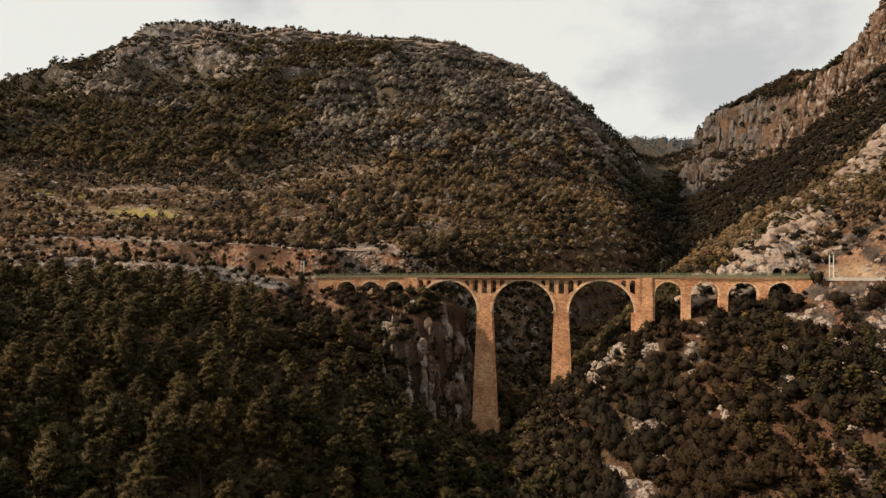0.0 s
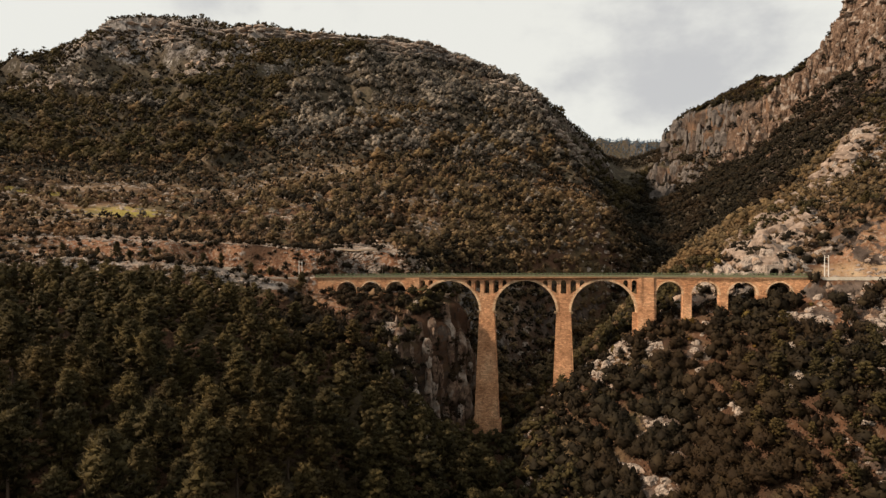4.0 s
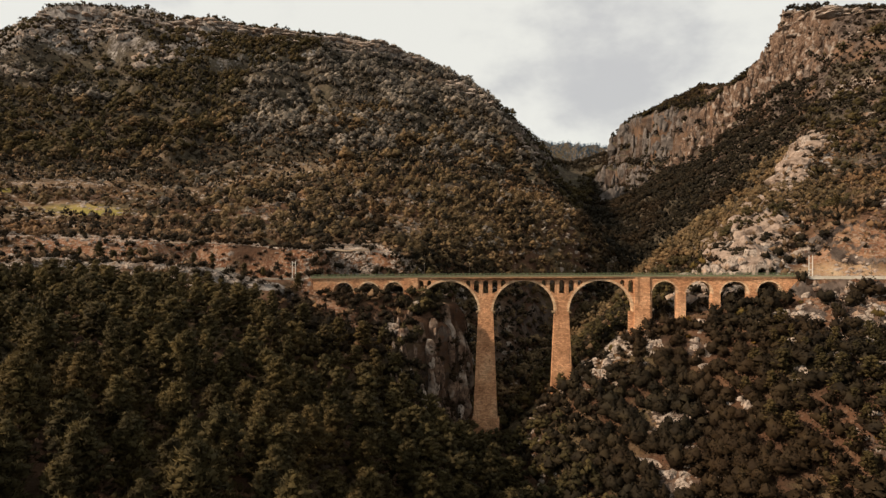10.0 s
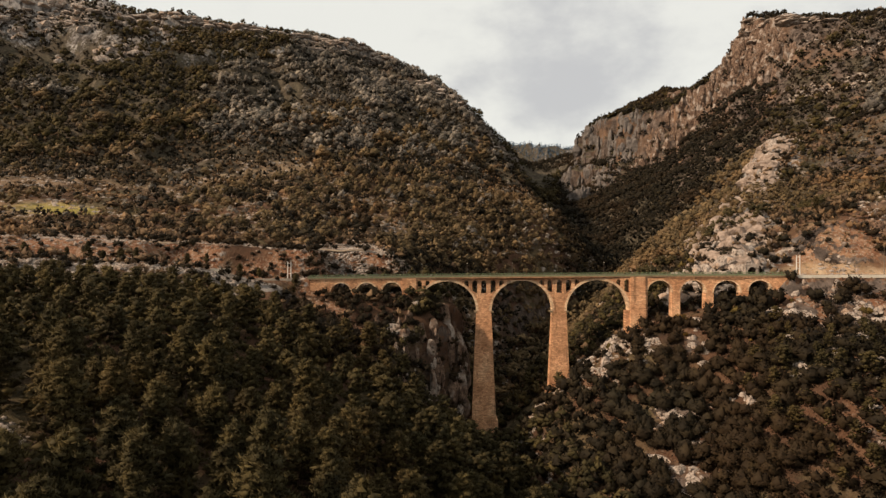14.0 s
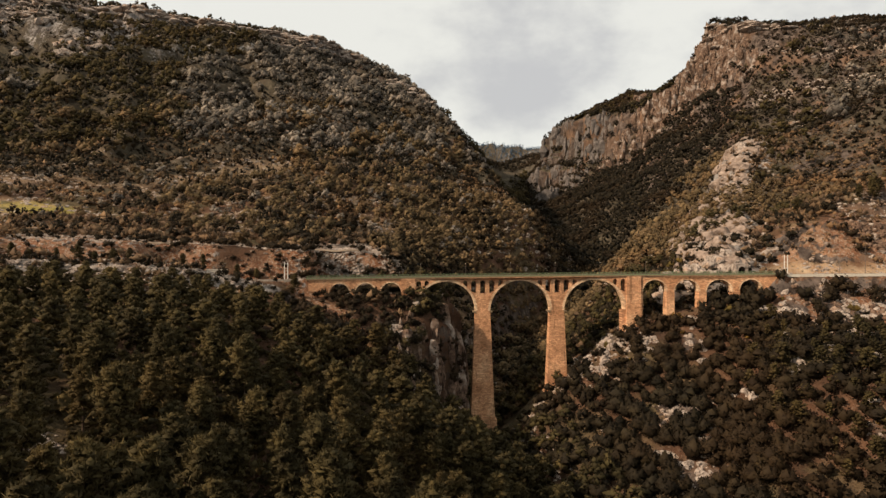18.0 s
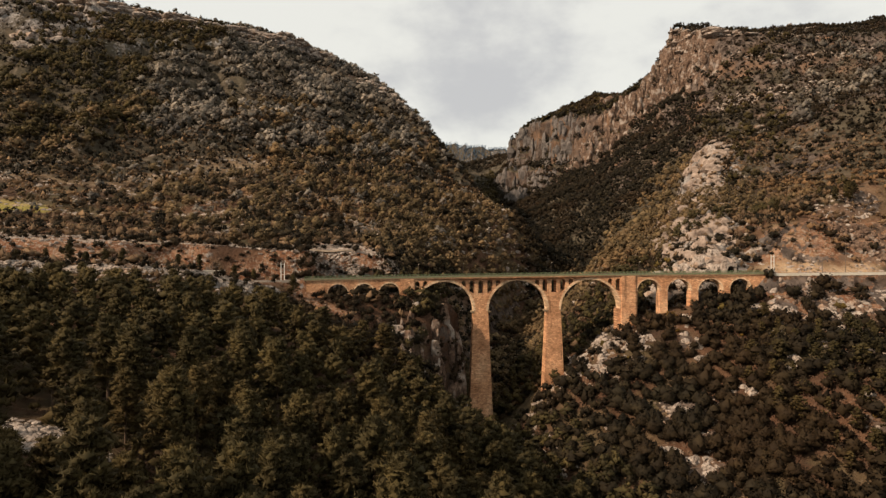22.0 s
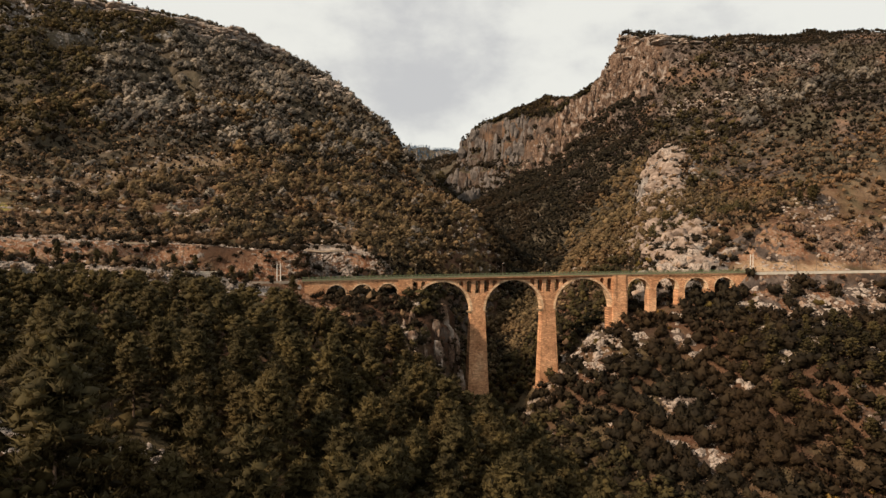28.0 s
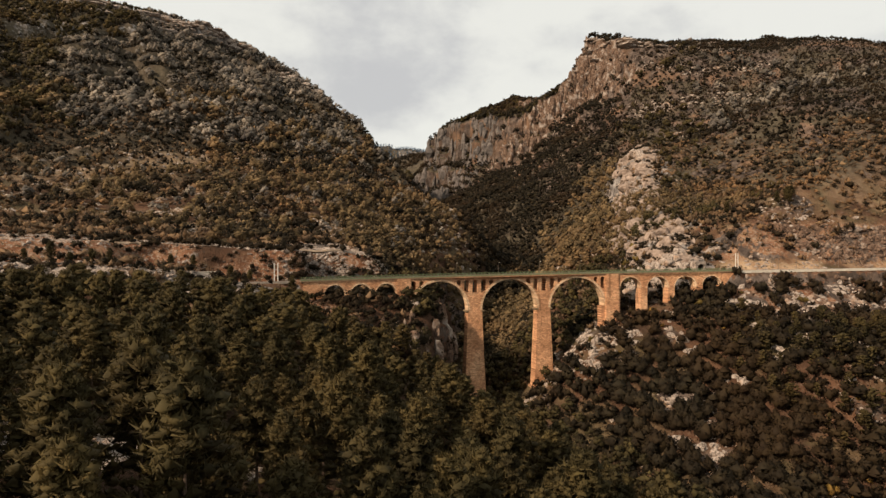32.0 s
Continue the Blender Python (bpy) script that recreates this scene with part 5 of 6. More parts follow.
low = thin(spots(95000, -560, 860, 245, 760, scrub, (0.0, 1.0), 141), 3.5)
low[:, 3] = 1.5 + 2.6 * low[:, 3] ** 1.7
upper = (low[:, 2] > 205 + 20 * fbm(low[:, 0] / 40, low[:, 1] / 40, 99, 2)) & (low[:, 0] > 230)
scatter("upper_scrub", tiny_shrub, low[upper], SHRUB, "dark low scrub on the high east slope", "shrubs")
low = low[~upper]
scatter("scrub", far_shrub, low, SCRUB, "low brown and olive scrub on stony ground", "shrubs")
cliff_spots = thin(spots(9000, 380, 640, 820, 1200, lambda x, y, z, s: smooth(s, 1.2, 1.7) * np.maximum(smooth(fbm(x / 16, y / 16, 94, 3), -0.15, 0.25), 0.8 * smooth(y, 940, 980)) * smooth(z, 190, 205), (3.5, 8.0), 133), 5.0)
scatter("cliff_pines", far_tree, cliff_spots, PINE, "dark trees rooted in the gullies of the cliffs", "trees")
notch_wood = thin(spots(5000, 330, 760, 1330, 1500, lambda x, y, z, s: np.ones_like(x), (8.0, 13.0), 137), 7.0)
scatter("notch_wood", far_tree, notch_wood, SHRUB, "dark wood on the saddle at the head of the valley", "trees")
cap_spots = thin(spots(9000, 440, 700, 868, 1190, lambda x, y, z, s: smooth(z, 268, 280) * smooth(z, 378, 366) * smooth(s, 1.5, 1.0), (7.0, 12.0), 136), 6.0)
scatter("cap_pines", far_tree, cap_spots, PINE, "dark pine wood along the top of the cliffs", "trees")
high = thin(spots(40000, -900, 1250, 600, 1260, lambda x, y, z, s: (x > -0.72 * y - 25) * smooth(s, 2.0, 1.3) * np.where(x > 380, 1.0, 0.3 + 0.7 * smooth(fbm(x / 30, y / 30, 97, 3), -0.3, 0.1)) * (ravine(x, y) < 0.3), (2.0, 4.6), 151), 5.4)
scatter("high_scrub", tiny_shrub, high, SHRUB, "dark low scrub between limestone ledges", "shrubs")
slope_scrub = thin(spots(42000, -620, 300, 560, 1010, lambda x, y, z, s: (x > -0.72 * y - 25) * smooth(s, 2.4, 1.6) * smooth(x - 0.42 * (y - 400), 85, 60), (1.7, 4.0), 153), 4.8)
scatter("slope_scrub", tiny_shrub, slope_scrub, SHRUB, "dark scrub between the mountain pines", "shrubs")

gold_bush = thin(spots(5000, 150, 520, 262, 520, lambda x, y, z, s: smooth(292 + (x - 135) * 1.09 - y, 0, 20) * smooth(line_uv(x, y)[1], 20, 30) * smooth(fbm(x / 26, y / 26, 92, 3), -0.3, 0.3) * 0.7 * smooth(rib_gap(x, y), 12, 24), (1.3, 3.6), 143), 5.0)
scatter("hillside_bushes", shrub_lod, gold_bush, SHRUB, "dark bushes dotting the golden hillside", "shrubs")
plateau = thin(spots(2600, 620, 1300, 2080, 2400, lambda x, y, z, s: np.ones_like(x), (8.0, 13.0), 161), 6.0)
scatter("plateau_wood", [proto_tree(650 + i, 2, 5, 0.16, 0.42) for i in range(3)], plateau, DISTANT, "distant wood on a plateau edge, tinted blue for haze", "trees")


def east_pines(x, y, z, s):
    return smooth(np.hypot((x - 146) / 64, (y - 192) / 48), 1.0, 0.6) * 0.9 * clear_line(x, y, 12, 12) * np.where(line_uv(x, y)[0] > 150, smooth(line_uv(x, y)[1], -46, -64), 1.0)


grove = thin(spots(2200, 88, 220, 145, 245, east_pines, (7.0, 12.5), 181), 5.6)
scatter("east_pines", tree_lod, grove, PINE, "dark young pines on the east slope", "trees")
arch_bush = thin(spots(1500, -70, 0, 300, 350, lambda x, y, z, s: ((line_uv(x, y)[0] > -50) & (line_uv(x, y)[0] < 4) & (line_uv(x, y)[1] > 8) & (line_uv(x, y)[1] < 24)) * 1.0, (1.2, 2.6), 183), 2.2)
scatter("arch_bushes", shrub_lod, arch_bush, SHRUB, "dark bushes behind the small arches", "shrubs")
def embankment(x, y, z, s):
    u, v = line_uv(x, y)
    return smooth(u, -150, -135) * smooth(u, -18, -30) * smooth(v, 8, 11) * smooth(v, 36, 28) * 0.55 * smooth(fbm(x / 8, y / 8, 90, 2), -0.5, 0.1)


bank_bush = thin(spots(2600, -180, -20, 300, 365, embankment, (0.8, 2.3), 186), 3.0)
scatter("embankment_bushes", shrub_lod, bank_bush, SHRUB, "dark bushes on the red embankment", "shrubs")
front_bush = thin(spots(2600, -75, 5, 262, 320, lambda x, y, z, s: ((line_uv(x, y)[0] > -60) & (line_uv(x, y)[0] < 14) & (line_uv(x, y)[1] < -2.5)) * smooth(seg_dist(x, y, -62, 311, -38, 280), 4, 6.5) * 0.9, (1.2, 3.0), 188), 2.7)
front_bush[:, 3] = np.minimum(front_bush[:, 3], np.maximum(0.5, (83.0 - front_bush[:, 2]) / 1.6))
front_bush = front_bush[front_bush[:, 2] < 81]
scatter("bank_front_bushes", shrub_lod, front_bush, SHRUB, "dark low bushes on the bank below the small arches", "shrubs")
bench_bush = thin(spots(3200, -240, 0, 296, 356, lambda x, y, z, s: smooth(fbm(x / 12, y / 9, 83, 2), -0.25, 0.2) * clear_line(x, y, 2, 9) * smooth(seg_dist(x, y, -230, 346, -40, 341), 4, 6), (0.9, 2.4), 182), 3.6)
scatter("terrace_bushes", shrub_lod, bench_bush, SHRUB, "dark bushes growing on the terraces", "shrubs")


# ---- rocks ----
def rock_proto(seed, sub, flat=0.7):
    bm = bmesh.new()
    bmesh.ops.create_icosphere(bm, subdivisions=sub, radius=1.0)
    rnd = random.Random(seed)
    off = Vector((rnd.uniform(0, 50), rnd.uniform(0, 50), rnd.uniform(0, 50)))
    sx_, sy_ = rnd.uniform(0.75, 1.3), rnd.uniform(0.75, 1.3)
    for v in bm.verts:
        d = 1 + 0.45 * noise.noise(v.co * 1.1 + off) + 0.30 * noise.noise(v.co * 2.6 + off) - 0.20 * abs(noise.noise(v.co * 4.2 + off))
        # broken planes
        for k in range(4):
            nrm = Vector((math.sin(seed * 3.1 + k * 2.4), math.cos(seed * 1.7 + k * 1.9), 0.4 * math.sin(seed + k))).normalized()
            over = v.co.dot(nrm) * d - 0.62
            if over > 0:
                v.co -= nrm * over * 0.8 / d
        v.co = Vector((v.co.x * sx_, v.co.y * sy_, v.co.z * flat)) * d
    vs = np.array([v.co for v in bm.verts])
    fs = np.array([[v.index for v in f.verts] for f in bm.faces])
    bm.free()
    return vs, fs


small_rock = [rock_proto(900 + i, 1) for i in range(5)]
big_rock = [rock_proto(920 + i, 3, 0.85) for i in range(6)]


def on_ground(s, sink=0.25):
    s = s.copy()
    s[:, 2] -= s[:, 3] * sink
    return s


rib_rocks = spots(12000, 110, 400, 285, 580, lambda x, y, z, s: smooth(np.minimum(seg_dist(x, y, 135, 292, 225, 395), seg_dist(x, y, 225, 395, 385, 560)), 36, 10) * clear_line(x, y, 3, 14), (0.7, 3.4), 171)
rib_crags = spots(4600, 110, 400, 285, 580, lambda x, y, z, s: smooth(rib_gap(x, y), 26, 8) * clear_line(x, y, 3, 14) * (0.35 + 0.45 * smooth(fbm(x / 11, y / 11, 77, 2), -0.1, 0.15)), (2.4, 7.5), 191)
mid_rock = [rock_proto(990 + i, 2, 0.8) for i in range(5)]
scatter("rib_crags", mid_rock, on_ground(rib_crags, 0.35), RIBROCK, "broken limestone crags along the rocky rib", "rocks")
scatter("limestone_rib_rocks", small_rock, on_ground(rib_rocks), LIMESTONE, "pale limestone boulders along a rocky rib", "rocks")
slope_rocks = spots(9000, 25, 260, 140, 300, lambda x, y, z, s: smooth(fbm(x / 14, y / 22, 61, 3), 0.05, 0.35) * clear_line(x, y, 3, 8) * 0.7, (0.4, 1.8), 172)
scatter("slope_rocks", small_rock, on_ground(slope_rocks), LIMESTONE, "pale stones lying on the reddish slope", "rocks")


third = spots(900, 45, 100, 255, 310, lambda x, y, z, s: (np.abs(line_uv(x, y)[0] - 86) < 20) * smooth(np.abs(line_uv(x, y)[1] + 2), 18, 10) * 0.5, (0.5, 2.0), 189)
scatter("arch_rocks", small_rock, on_ground(third), LIMESTONE, "pale rocks on the slope under the last great arch", "rocks")


def cutting(x, y, z, s):
    u, v = line_uv(x, y)
    face = smooth(np.abs(v - 36 - 3 * np.sin(u / 11)), 10, 6) * smooth(np.sin(u / 19), -0.7, -0.2)
    return smooth(u, 180, 196) * smooth(u, 400, 360) * np.maximum(face * 0.8, 0.02 * smooth(v, 14, 18) * smooth(v, 75, 60))


cut_rocks = spots(12000, 140, 420, 225, 345, cutting, (0.6, 2.4), 177)
scatter("cutting_rocks", mid_rock, on_ground(cut_rocks, 0.2), REDROCK, "reddish broken rock face of the railway cutting", "rocks")


def below_rail(x, y, z, s):
    u, v = line_uv(x, y)
    return smooth(u, 158, 170) * smooth(u, 420, 390) * smooth(v, -60, -40) * smooth(v, -2, -5) * smooth(fbm(x / 9, y / 9, 89, 3), -0.1, 0.35)


bank_rocks = spots(9000, 130, 400, 190, 300, below_rail, (0.5, 2.3), 178)
mixed = np.arange(len(bank_rocks)) % 5 < 2
scatter("bank_rocks", mid_rock, on_ground(bank_rocks[mixed], 0.35), LIMESTONE, "pale rocks breaking through the bank below the railway", "rocks")
scatter("red_bank_rocks", mid_rock, on_ground(bank_rocks[~mixed], 0.35), REDROCK, "reddish rocks breaking through the bank below the railway", "rocks")


def tall(proto, k):
    vs, fs = proto
    return vs * np.array([1, 1, k]), fs


slab = [tall(p, 3.4) for p in mid_rock]
wall_slabs = wall_spots(420, (1.0, 2.6), 179)
half = np.arange(len(wall_slabs)) % 9 < 1
scatter("pale_wall_slabs", slab, on_ground(wall_slabs[half], 0.9), LIMESTONE, "pale upright limestone slabs of the gorge wall", "rocks")
scatter("red_wall_slabs", slab, on_ground(wall_slabs[~half], 0.9), REDROCK, "rust-stained upright slabs of the gorge wall", "rocks")
tower = [tall(p, 2.9) for p in mid_rock]
blocks = spots(6500, 395, 640, 790, 1190, lambda x, y, z, s: smooth(s, 1.1, 1.8) * smooth(z, 195, 215) * 0.6, (2.2, 6.5), 184)
greyer = blocks[:, 1] > 962 + 12 * np.sin(blocks[:, 0] / 7)
scatter("cliff_blocks", tower, on_ground(blocks[~greyer], 1.4), REDROCK, "reddish blocks and buttresses of the high cliff", "rocks")
scatter("grey_cliff_blocks", tower, on_ground(blocks[greyer], 1.4), GREYROCK, "grey blocks and buttresses of the lower cliff", "rocks")


rim = spots(5200, 540, 760, 690, 880, lambda x, y, z, s: smooth(z, 396, 404) * smooth(s, 0.5, 0.9) * 0.8, (3.0, 8.0), 192)
scatter("rim_ledges", [(vs * np.array([1.3, 1.3, 0.42]), fs) for vs, fs in mid_rock], on_ground(rim, 0.25), LIMESTONE, "flat-bedded pale ledges along the rim of the headland", "rocks")
face = np.nonzero((GZ > 300) & (GZ < 425) & (GX > 500) & (GX < 640) & (GY > 740) & (GY < 960) & (CRAG > 0.35))
face_pick = np.random.default_rng(193).choice(len(face[0]), min(900, len(face[0])), replace=False)
face_spots = np.stack([GX[face][face_pick], GY[face][face_pick], GZ[face][face_pick], np.random.default_rng(194).uniform(2.0, 6.0, len(face_pick)), face_pick * 1.7], 1)
face_green = np.arange(len(face_spots)) % 4 == 0
scatter("headland_buttresses", tower, on_ground(face_spots[~face_green], 1.2), REDROCK, "reddish pillars and broken slabs on the headland cliff", "rocks")
scatter("headland_bushes", tiny_shrub, face_spots[face_green] * np.array([1, 1, 1, 0.7, 1]), SHRUB, "dark bushes in the cracks of the headland cliff", "shrubs")


def face_ledges(name, n, x0, x1, y0, y1, z0, z1, steep, size, material, label, seed):
    """Flat-bedded rocks set on the steep parts of a face."""
    rnd = np.random.default_rng(seed)
    at = np.nonzero((GX > x0) & (GX < x1) & (GY > y0) & (GY < y1) & (GZ > z0) & (GZ < z1) & (sl > steep))
    k = rnd.choice(len(at[0]), min(n, len(at[0])), replace=False)
    put = np.stack([GX[at][k], GY[at][k], GZ[at][k], rnd.uniform(*size, len(k)), rnd.uniform(0, 6.28, len(k))], 1)
    scatter(name, [(vs * np.array([1.35, 1.35, 0.6]), fs) for vs, fs in mid_rock], on_ground(put, 0.2), material, label, "rocks")


face_ledges("crest_ledges", 900, -460, 160, 940, 1090, 392, 432, 0.75, (2.5, 6.5), LIMESTONE, "pale limestone cliff band below the mountain crest", 197)
face_ledges("shoulder_ledges", 420, 110, 275, 930, 1120, 235, 392, 1.0, (3.0, 8.0), LIMESTONE, "grey limestone ledges on the mountain's steep shoulder", 198)
ledges = spots(12000, 380, 1000, 540, 900, lambda x, y, z, s: smooth(z, 185, 230) * smooth(np.sin(z / 8.5 + 4 * fbm(x / 120, y / 120, 78, 2)), 0.35, 0.9) * smooth(fbm(x / 60, y / 40, 80, 3), -0.15, 0.2) * (rib_gap(x, y) > 20), (1.2, 3.6), 185)
scatter("massif_ledges", small_rock, on_ground(ledges, 0.3), LIMESTONE, "pale limestone ledges across the high east slope", "rocks")


def rubble_bands(x, y, z, s):
    front = smooth(np.abs(y - 301 - 2.5 * np.sin(x / 17)), 5.5, 3.5) * smooth(np.sin(x / 23 + 1), -0.9, -0.4)
    back = smooth(np.abs(y - 353 + 0.02 * x), 4.5, 2.0) * smooth(np.sin(x / 31 + 2), -0.5, 0.2)
    scree = smooth(np.abs(x + 25) / 34, 1.0, 0.7) * smooth(y, 320, 325) * smooth(y, 346, 338) * 0.8
    u, v = line_uv(x, y)
    return np.maximum(np.maximum(front, back), scree) * smooth(x, 8, -6) * np.where((u > -66) & (v < 6), 0.0, 1.0)


bank_stones = spots(5000, -180, -20, 300, 365, lambda x, y, z, s: embankment(x, y, z, s) * 0.9, (0.3, 1.2), 187)
scatter("embankment_stones", small_rock, on_ground(bank_stones), REDROCK, "reddish stones on the embankment", "rocks")
rubble = spots(30000, -215, 10, 284, 362, lambda x, y, z, s: np.maximum(rubble_bands(x, y, z, s), 0.14 * smooth(x, 0, -20)) * smooth(s, 1.0, 0.7) * np.where((line_uv(x, y)[0] > -66) & (line_uv(x, y)[1] < 6), 0.0, 1.0), (0.3, 1.4), 173)
scatter("rubble", [rock_proto(940 + i, 1) for i in range(4)], on_ground(rubble, 0.1), LIMESTONE, "pale broken rubble tipped along the terraces", "rubble")
foothill = spots(9000, -420, 200, 365, 660, lambda x, y, z, s: np.maximum(0.7 * smooth(fbm(x / 30, y / 14, 87, 3), 0.0, 0.35), 0.9 * smooth(fbm(x / 48, y / 20, 46, 3), 0.05, 0.3)), (0.6, 3.2), 175)
scatter("foothill_stones", [rock_proto(960 + i, 1) for i in range(3)], on_ground(foothill), LIMESTONE, "pale stones scattered over the scrubby foothill", "rocks")
crags = spots(9000, -600, 140, 760, 1130, lambda x, y, z, s: smooth(z, 270, 330) * (0.05 + 0.95 * smooth(x, -200, -270)) * smooth(np.sin(z / 9.5 + 5 * fbm(x / 90, y / 90, 86, 2)), 0.1, 0.8) * smooth(fbm(x / 70, y / 50, 85, 4), -0.3, 0.1), (2.5, 8.0), 176)
scatter("summit_crags", [rock_proto(980 + i, 1, 0.9) for i in range(4)], on_ground(crags, 0.3), LIMESTONE, "grey limestone crags near the mountain top", "rocks")
clearing = spots(2600, -172, -110, 140, 178, lambda x, y, z, s: smooth(np.hypot((x + 141) / 26, (y - 158 + 0.25 * (x + 141)) / 8.5), 1.15, 0.7), (0.35, 1.3), 174)
scatter("clearing_rocks", small_rock, on_ground(clearing), LIMESTONE, "pale weathered rocks in a clearing of the wood", "rocks")


def rock_thing(name, u, v, size, rock_list, label, seed, material=LIMESTONE):
    """A group of big rocks grown together, its pieces as parts."""
    x, y, _ = along(u, v, 0)
    top = tagged(new(name), label, "rock outcrop")
    top.location = (x, y, float(height(x, y)[0]))
    rnd = random.Random(seed)
    for k, (dx, dy, dz, r) in enumerate(rock_list):
        vs, fs = big_rock[(k + seed) % 6]
        ob = new("rock", mesh_from("rock", vs * np.array([r, r, r * size]), fs, material))
        ob.parent = top
        gx, gy = x + dx, y + dy
        ob.location = (dx, dy, float(height(gx, gy)[0]) - top.location.z + dz)
        ob.rotation_euler = (0, 0, rnd.uniform(0, 6.28))
    return top


rnd_rock = random.Random(77)
heap = [(-20 + 2.6 * k + rnd_rock.uniform(-1.2, 1.2), rnd_rock.uniform(-3, 7), rnd_rock.uniform(0.0, 2.2) * math.sin(math.pi * (k + 1) / 19), rnd_rock.uniform(2.8, 5.4)) for k in range(18)]
heap += [(x * 0.8, y + 5, z + 3.0, r * 0.9) for x, y, z, r in heap[3:15:2]]
rock_thing("rock_outcrop", 143, 20, 1, heap, "pale grey limestone outcrop beside the railway", 5)
rock_thing("cliff_rock", -4, -20, 1, ((0, 0, -1.0, 3.4), (1.5, -1, -5.0, 3.2), (-2, 1.5, 1.0, 2.6), (2.5, -2.5, -9.0, 3.0)), "pale weathered limestone blocks on the gorge wall", 9)
rock_thing("cliff_rock", 6, -34, 1, ((0, 0, 1.0, 2.6), (2, -1, 0.0, 2.2)), "pale limestone block low on the gorge wall", 10)
rock_thing("cliff_rock", 3, -6, 1, ((0, 0, -2.0, 3.6), (1.5, -2, -8.0, 4.0), (3, 1, -14.0, 3.8), (2, 4, -4.0, 3.4)), "reddish limestone cliff below the viaduct pillar", 11)
for kx, ky, r in BARE:
    ku, kv = (kx - BASE.x) * math.cos(AXIS) + (ky - BASE.y) * math.sin(AXIS), -(kx - BASE.x) * math.sin(AXIS) + (ky - BASE.y) * math.cos(AXIS)
    few = [(rnd_rock.uniform(-0.6, 0.6) * r, rnd_rock.uniform(-0.9, 0.9) * r, rnd_rock.uniform(-1.5, -0.7), rnd_rock.uniform(1.5, 2.9)) for k in range(int(1.3 * r))]
    rock_thing("slope_rock", ku, kv - bend(ku), 1, few, "pale limestone breaking through the shrubby slope", int(kx))
rock_thing("slope_rock", 92, -8, 1, ((0, 0, 0.5, 2.8), (-4, -2, 0.2, 2.6), (-7, -5, 0.4, 3.0), (3, -4, 0.0, 1.8), (-10, -8, 0.0, 2.2)), "pale layered rock below the viaduct pillar", 12)


# ---- railway on the bench, poles, portal ----
def ribbon(name, pts, width, thick, material, label, category="road"):
    """A strip laid along places of the plan, with its edges let into the ground."""
    bm = bmesh.new()
    rows_ = []
    for i, p in enumerate(pts):
        a, b = Vector(pts[max(i - 1, 0)]), Vector(pts[min(i + 1, len(pts) - 1)])
        n = Vector((-(b - a).y, (b - a).x, 0)).normalized() * width / 2
        c = Vector(p)
        rows_.append([bm.verts.new(c + n - Vector((0, 0, 0.6))), bm.verts.new(c + n * 0.94 + Vector((0, 0, thick))), bm.verts.new(c - n * 0.94 + Vector((0, 0, thick))), bm.verts.new(c - n - Vector((0, 0, 0.6)))])
    for a, b in zip(rows_, rows_[1:]):
        for j in range(3):
            bm.faces.new((a[j], a[j + 1], b[j + 1], b[j]))
    bmesh.ops.recalc_face_normals(bm, faces=bm.faces[:])
    return tagged(part(name, bm, material), label, category, kind="structure")


def bench_line(u, v):
    """Places along the bench east and west of the viaduct."""
    off = bend(u) if -60 <= u <= 165 else (bend(-60) if u < -60 else -8.5 - 0.10 * (u - 165))
    w = v + off
    return Vector((BASE.x + u * math.cos(AXIS) - w * math.sin(AXIS), BASE.y + u * math.sin(AXIS) + w * math.cos(AXIS), 86.4 + 0.010 * max(-60, min(260, u))))


east_pts = [bench_line(u, 2.3) for u in range(171, 380, 6)]
west_pts = [bench_line(u, 2.3) for u in range(-104, -44, 6)]
for pts in (east_pts, west_pts):
    ribbon("ballast_track", [p + Vector((0, 0, 0.35)) for p in pts], 4.4, 0.3, BALLAST, "grey ballasted railway track on the hillside bench", "railway track")
    for side in (-0.72, 0.72):
        d = (pts[1] - pts[0]).normalized()
        n = Vector((-d.y, d.x, 0)) * side
        bm = bmesh.new()
        for a, b in zip(pts, pts[1:]):
            rod(bm, a + n + Vector((0, 0, 0.78)), b + n + Vector((0, 0, 0.78)), 0.07, 4)
        tagged(part("track_rail", bm, STEEL), "rusty steel rail on the hillside bench", "rail", kind="structure")
ribbon("retaining_kerb", [bench_line(u, -1.4) + Vector((0, 0, 0.2)) for u in range(171, 380, 8)], 0.8, 0.7, CONCRETE, "pale concrete kerb along the railway", "kerb")
ribbon("service_road", [bench_line(u, 7.0) + Vector((0, 0, 0.1)) for u in range(168, 380, 8)], 4.5, 0.15, GRAVEL, "pale gravel service road beside the railway", "road")


def ground_line(pts, step=5.0):
    out = []
    for (x0, y0), (x1, y1) in zip(pts, pts[1:]):
        n = max(1, int(math.hypot(x1 - x0, y1 - y0) / step))
        out += [(x0 + (x1 - x0) * k / n, y0 + (y1 - y0) * k / n) for k in range(n)]
    out.append(pts[-1])
    h = height([p[0] for p in out], [p[1] for p in out])
    return [Vector((p[0], p[1], z)) for p, z in zip(out, h)]


ribbon("dirt_road", ground_line(((-300, 352), (-230, 347), (-150, 346), (-90, 343), (-40, 340), (-5, 344), (20, 352)), 2.5), 4.2, 0.16, GRAVEL, "pale dirt road along the upper terrace")


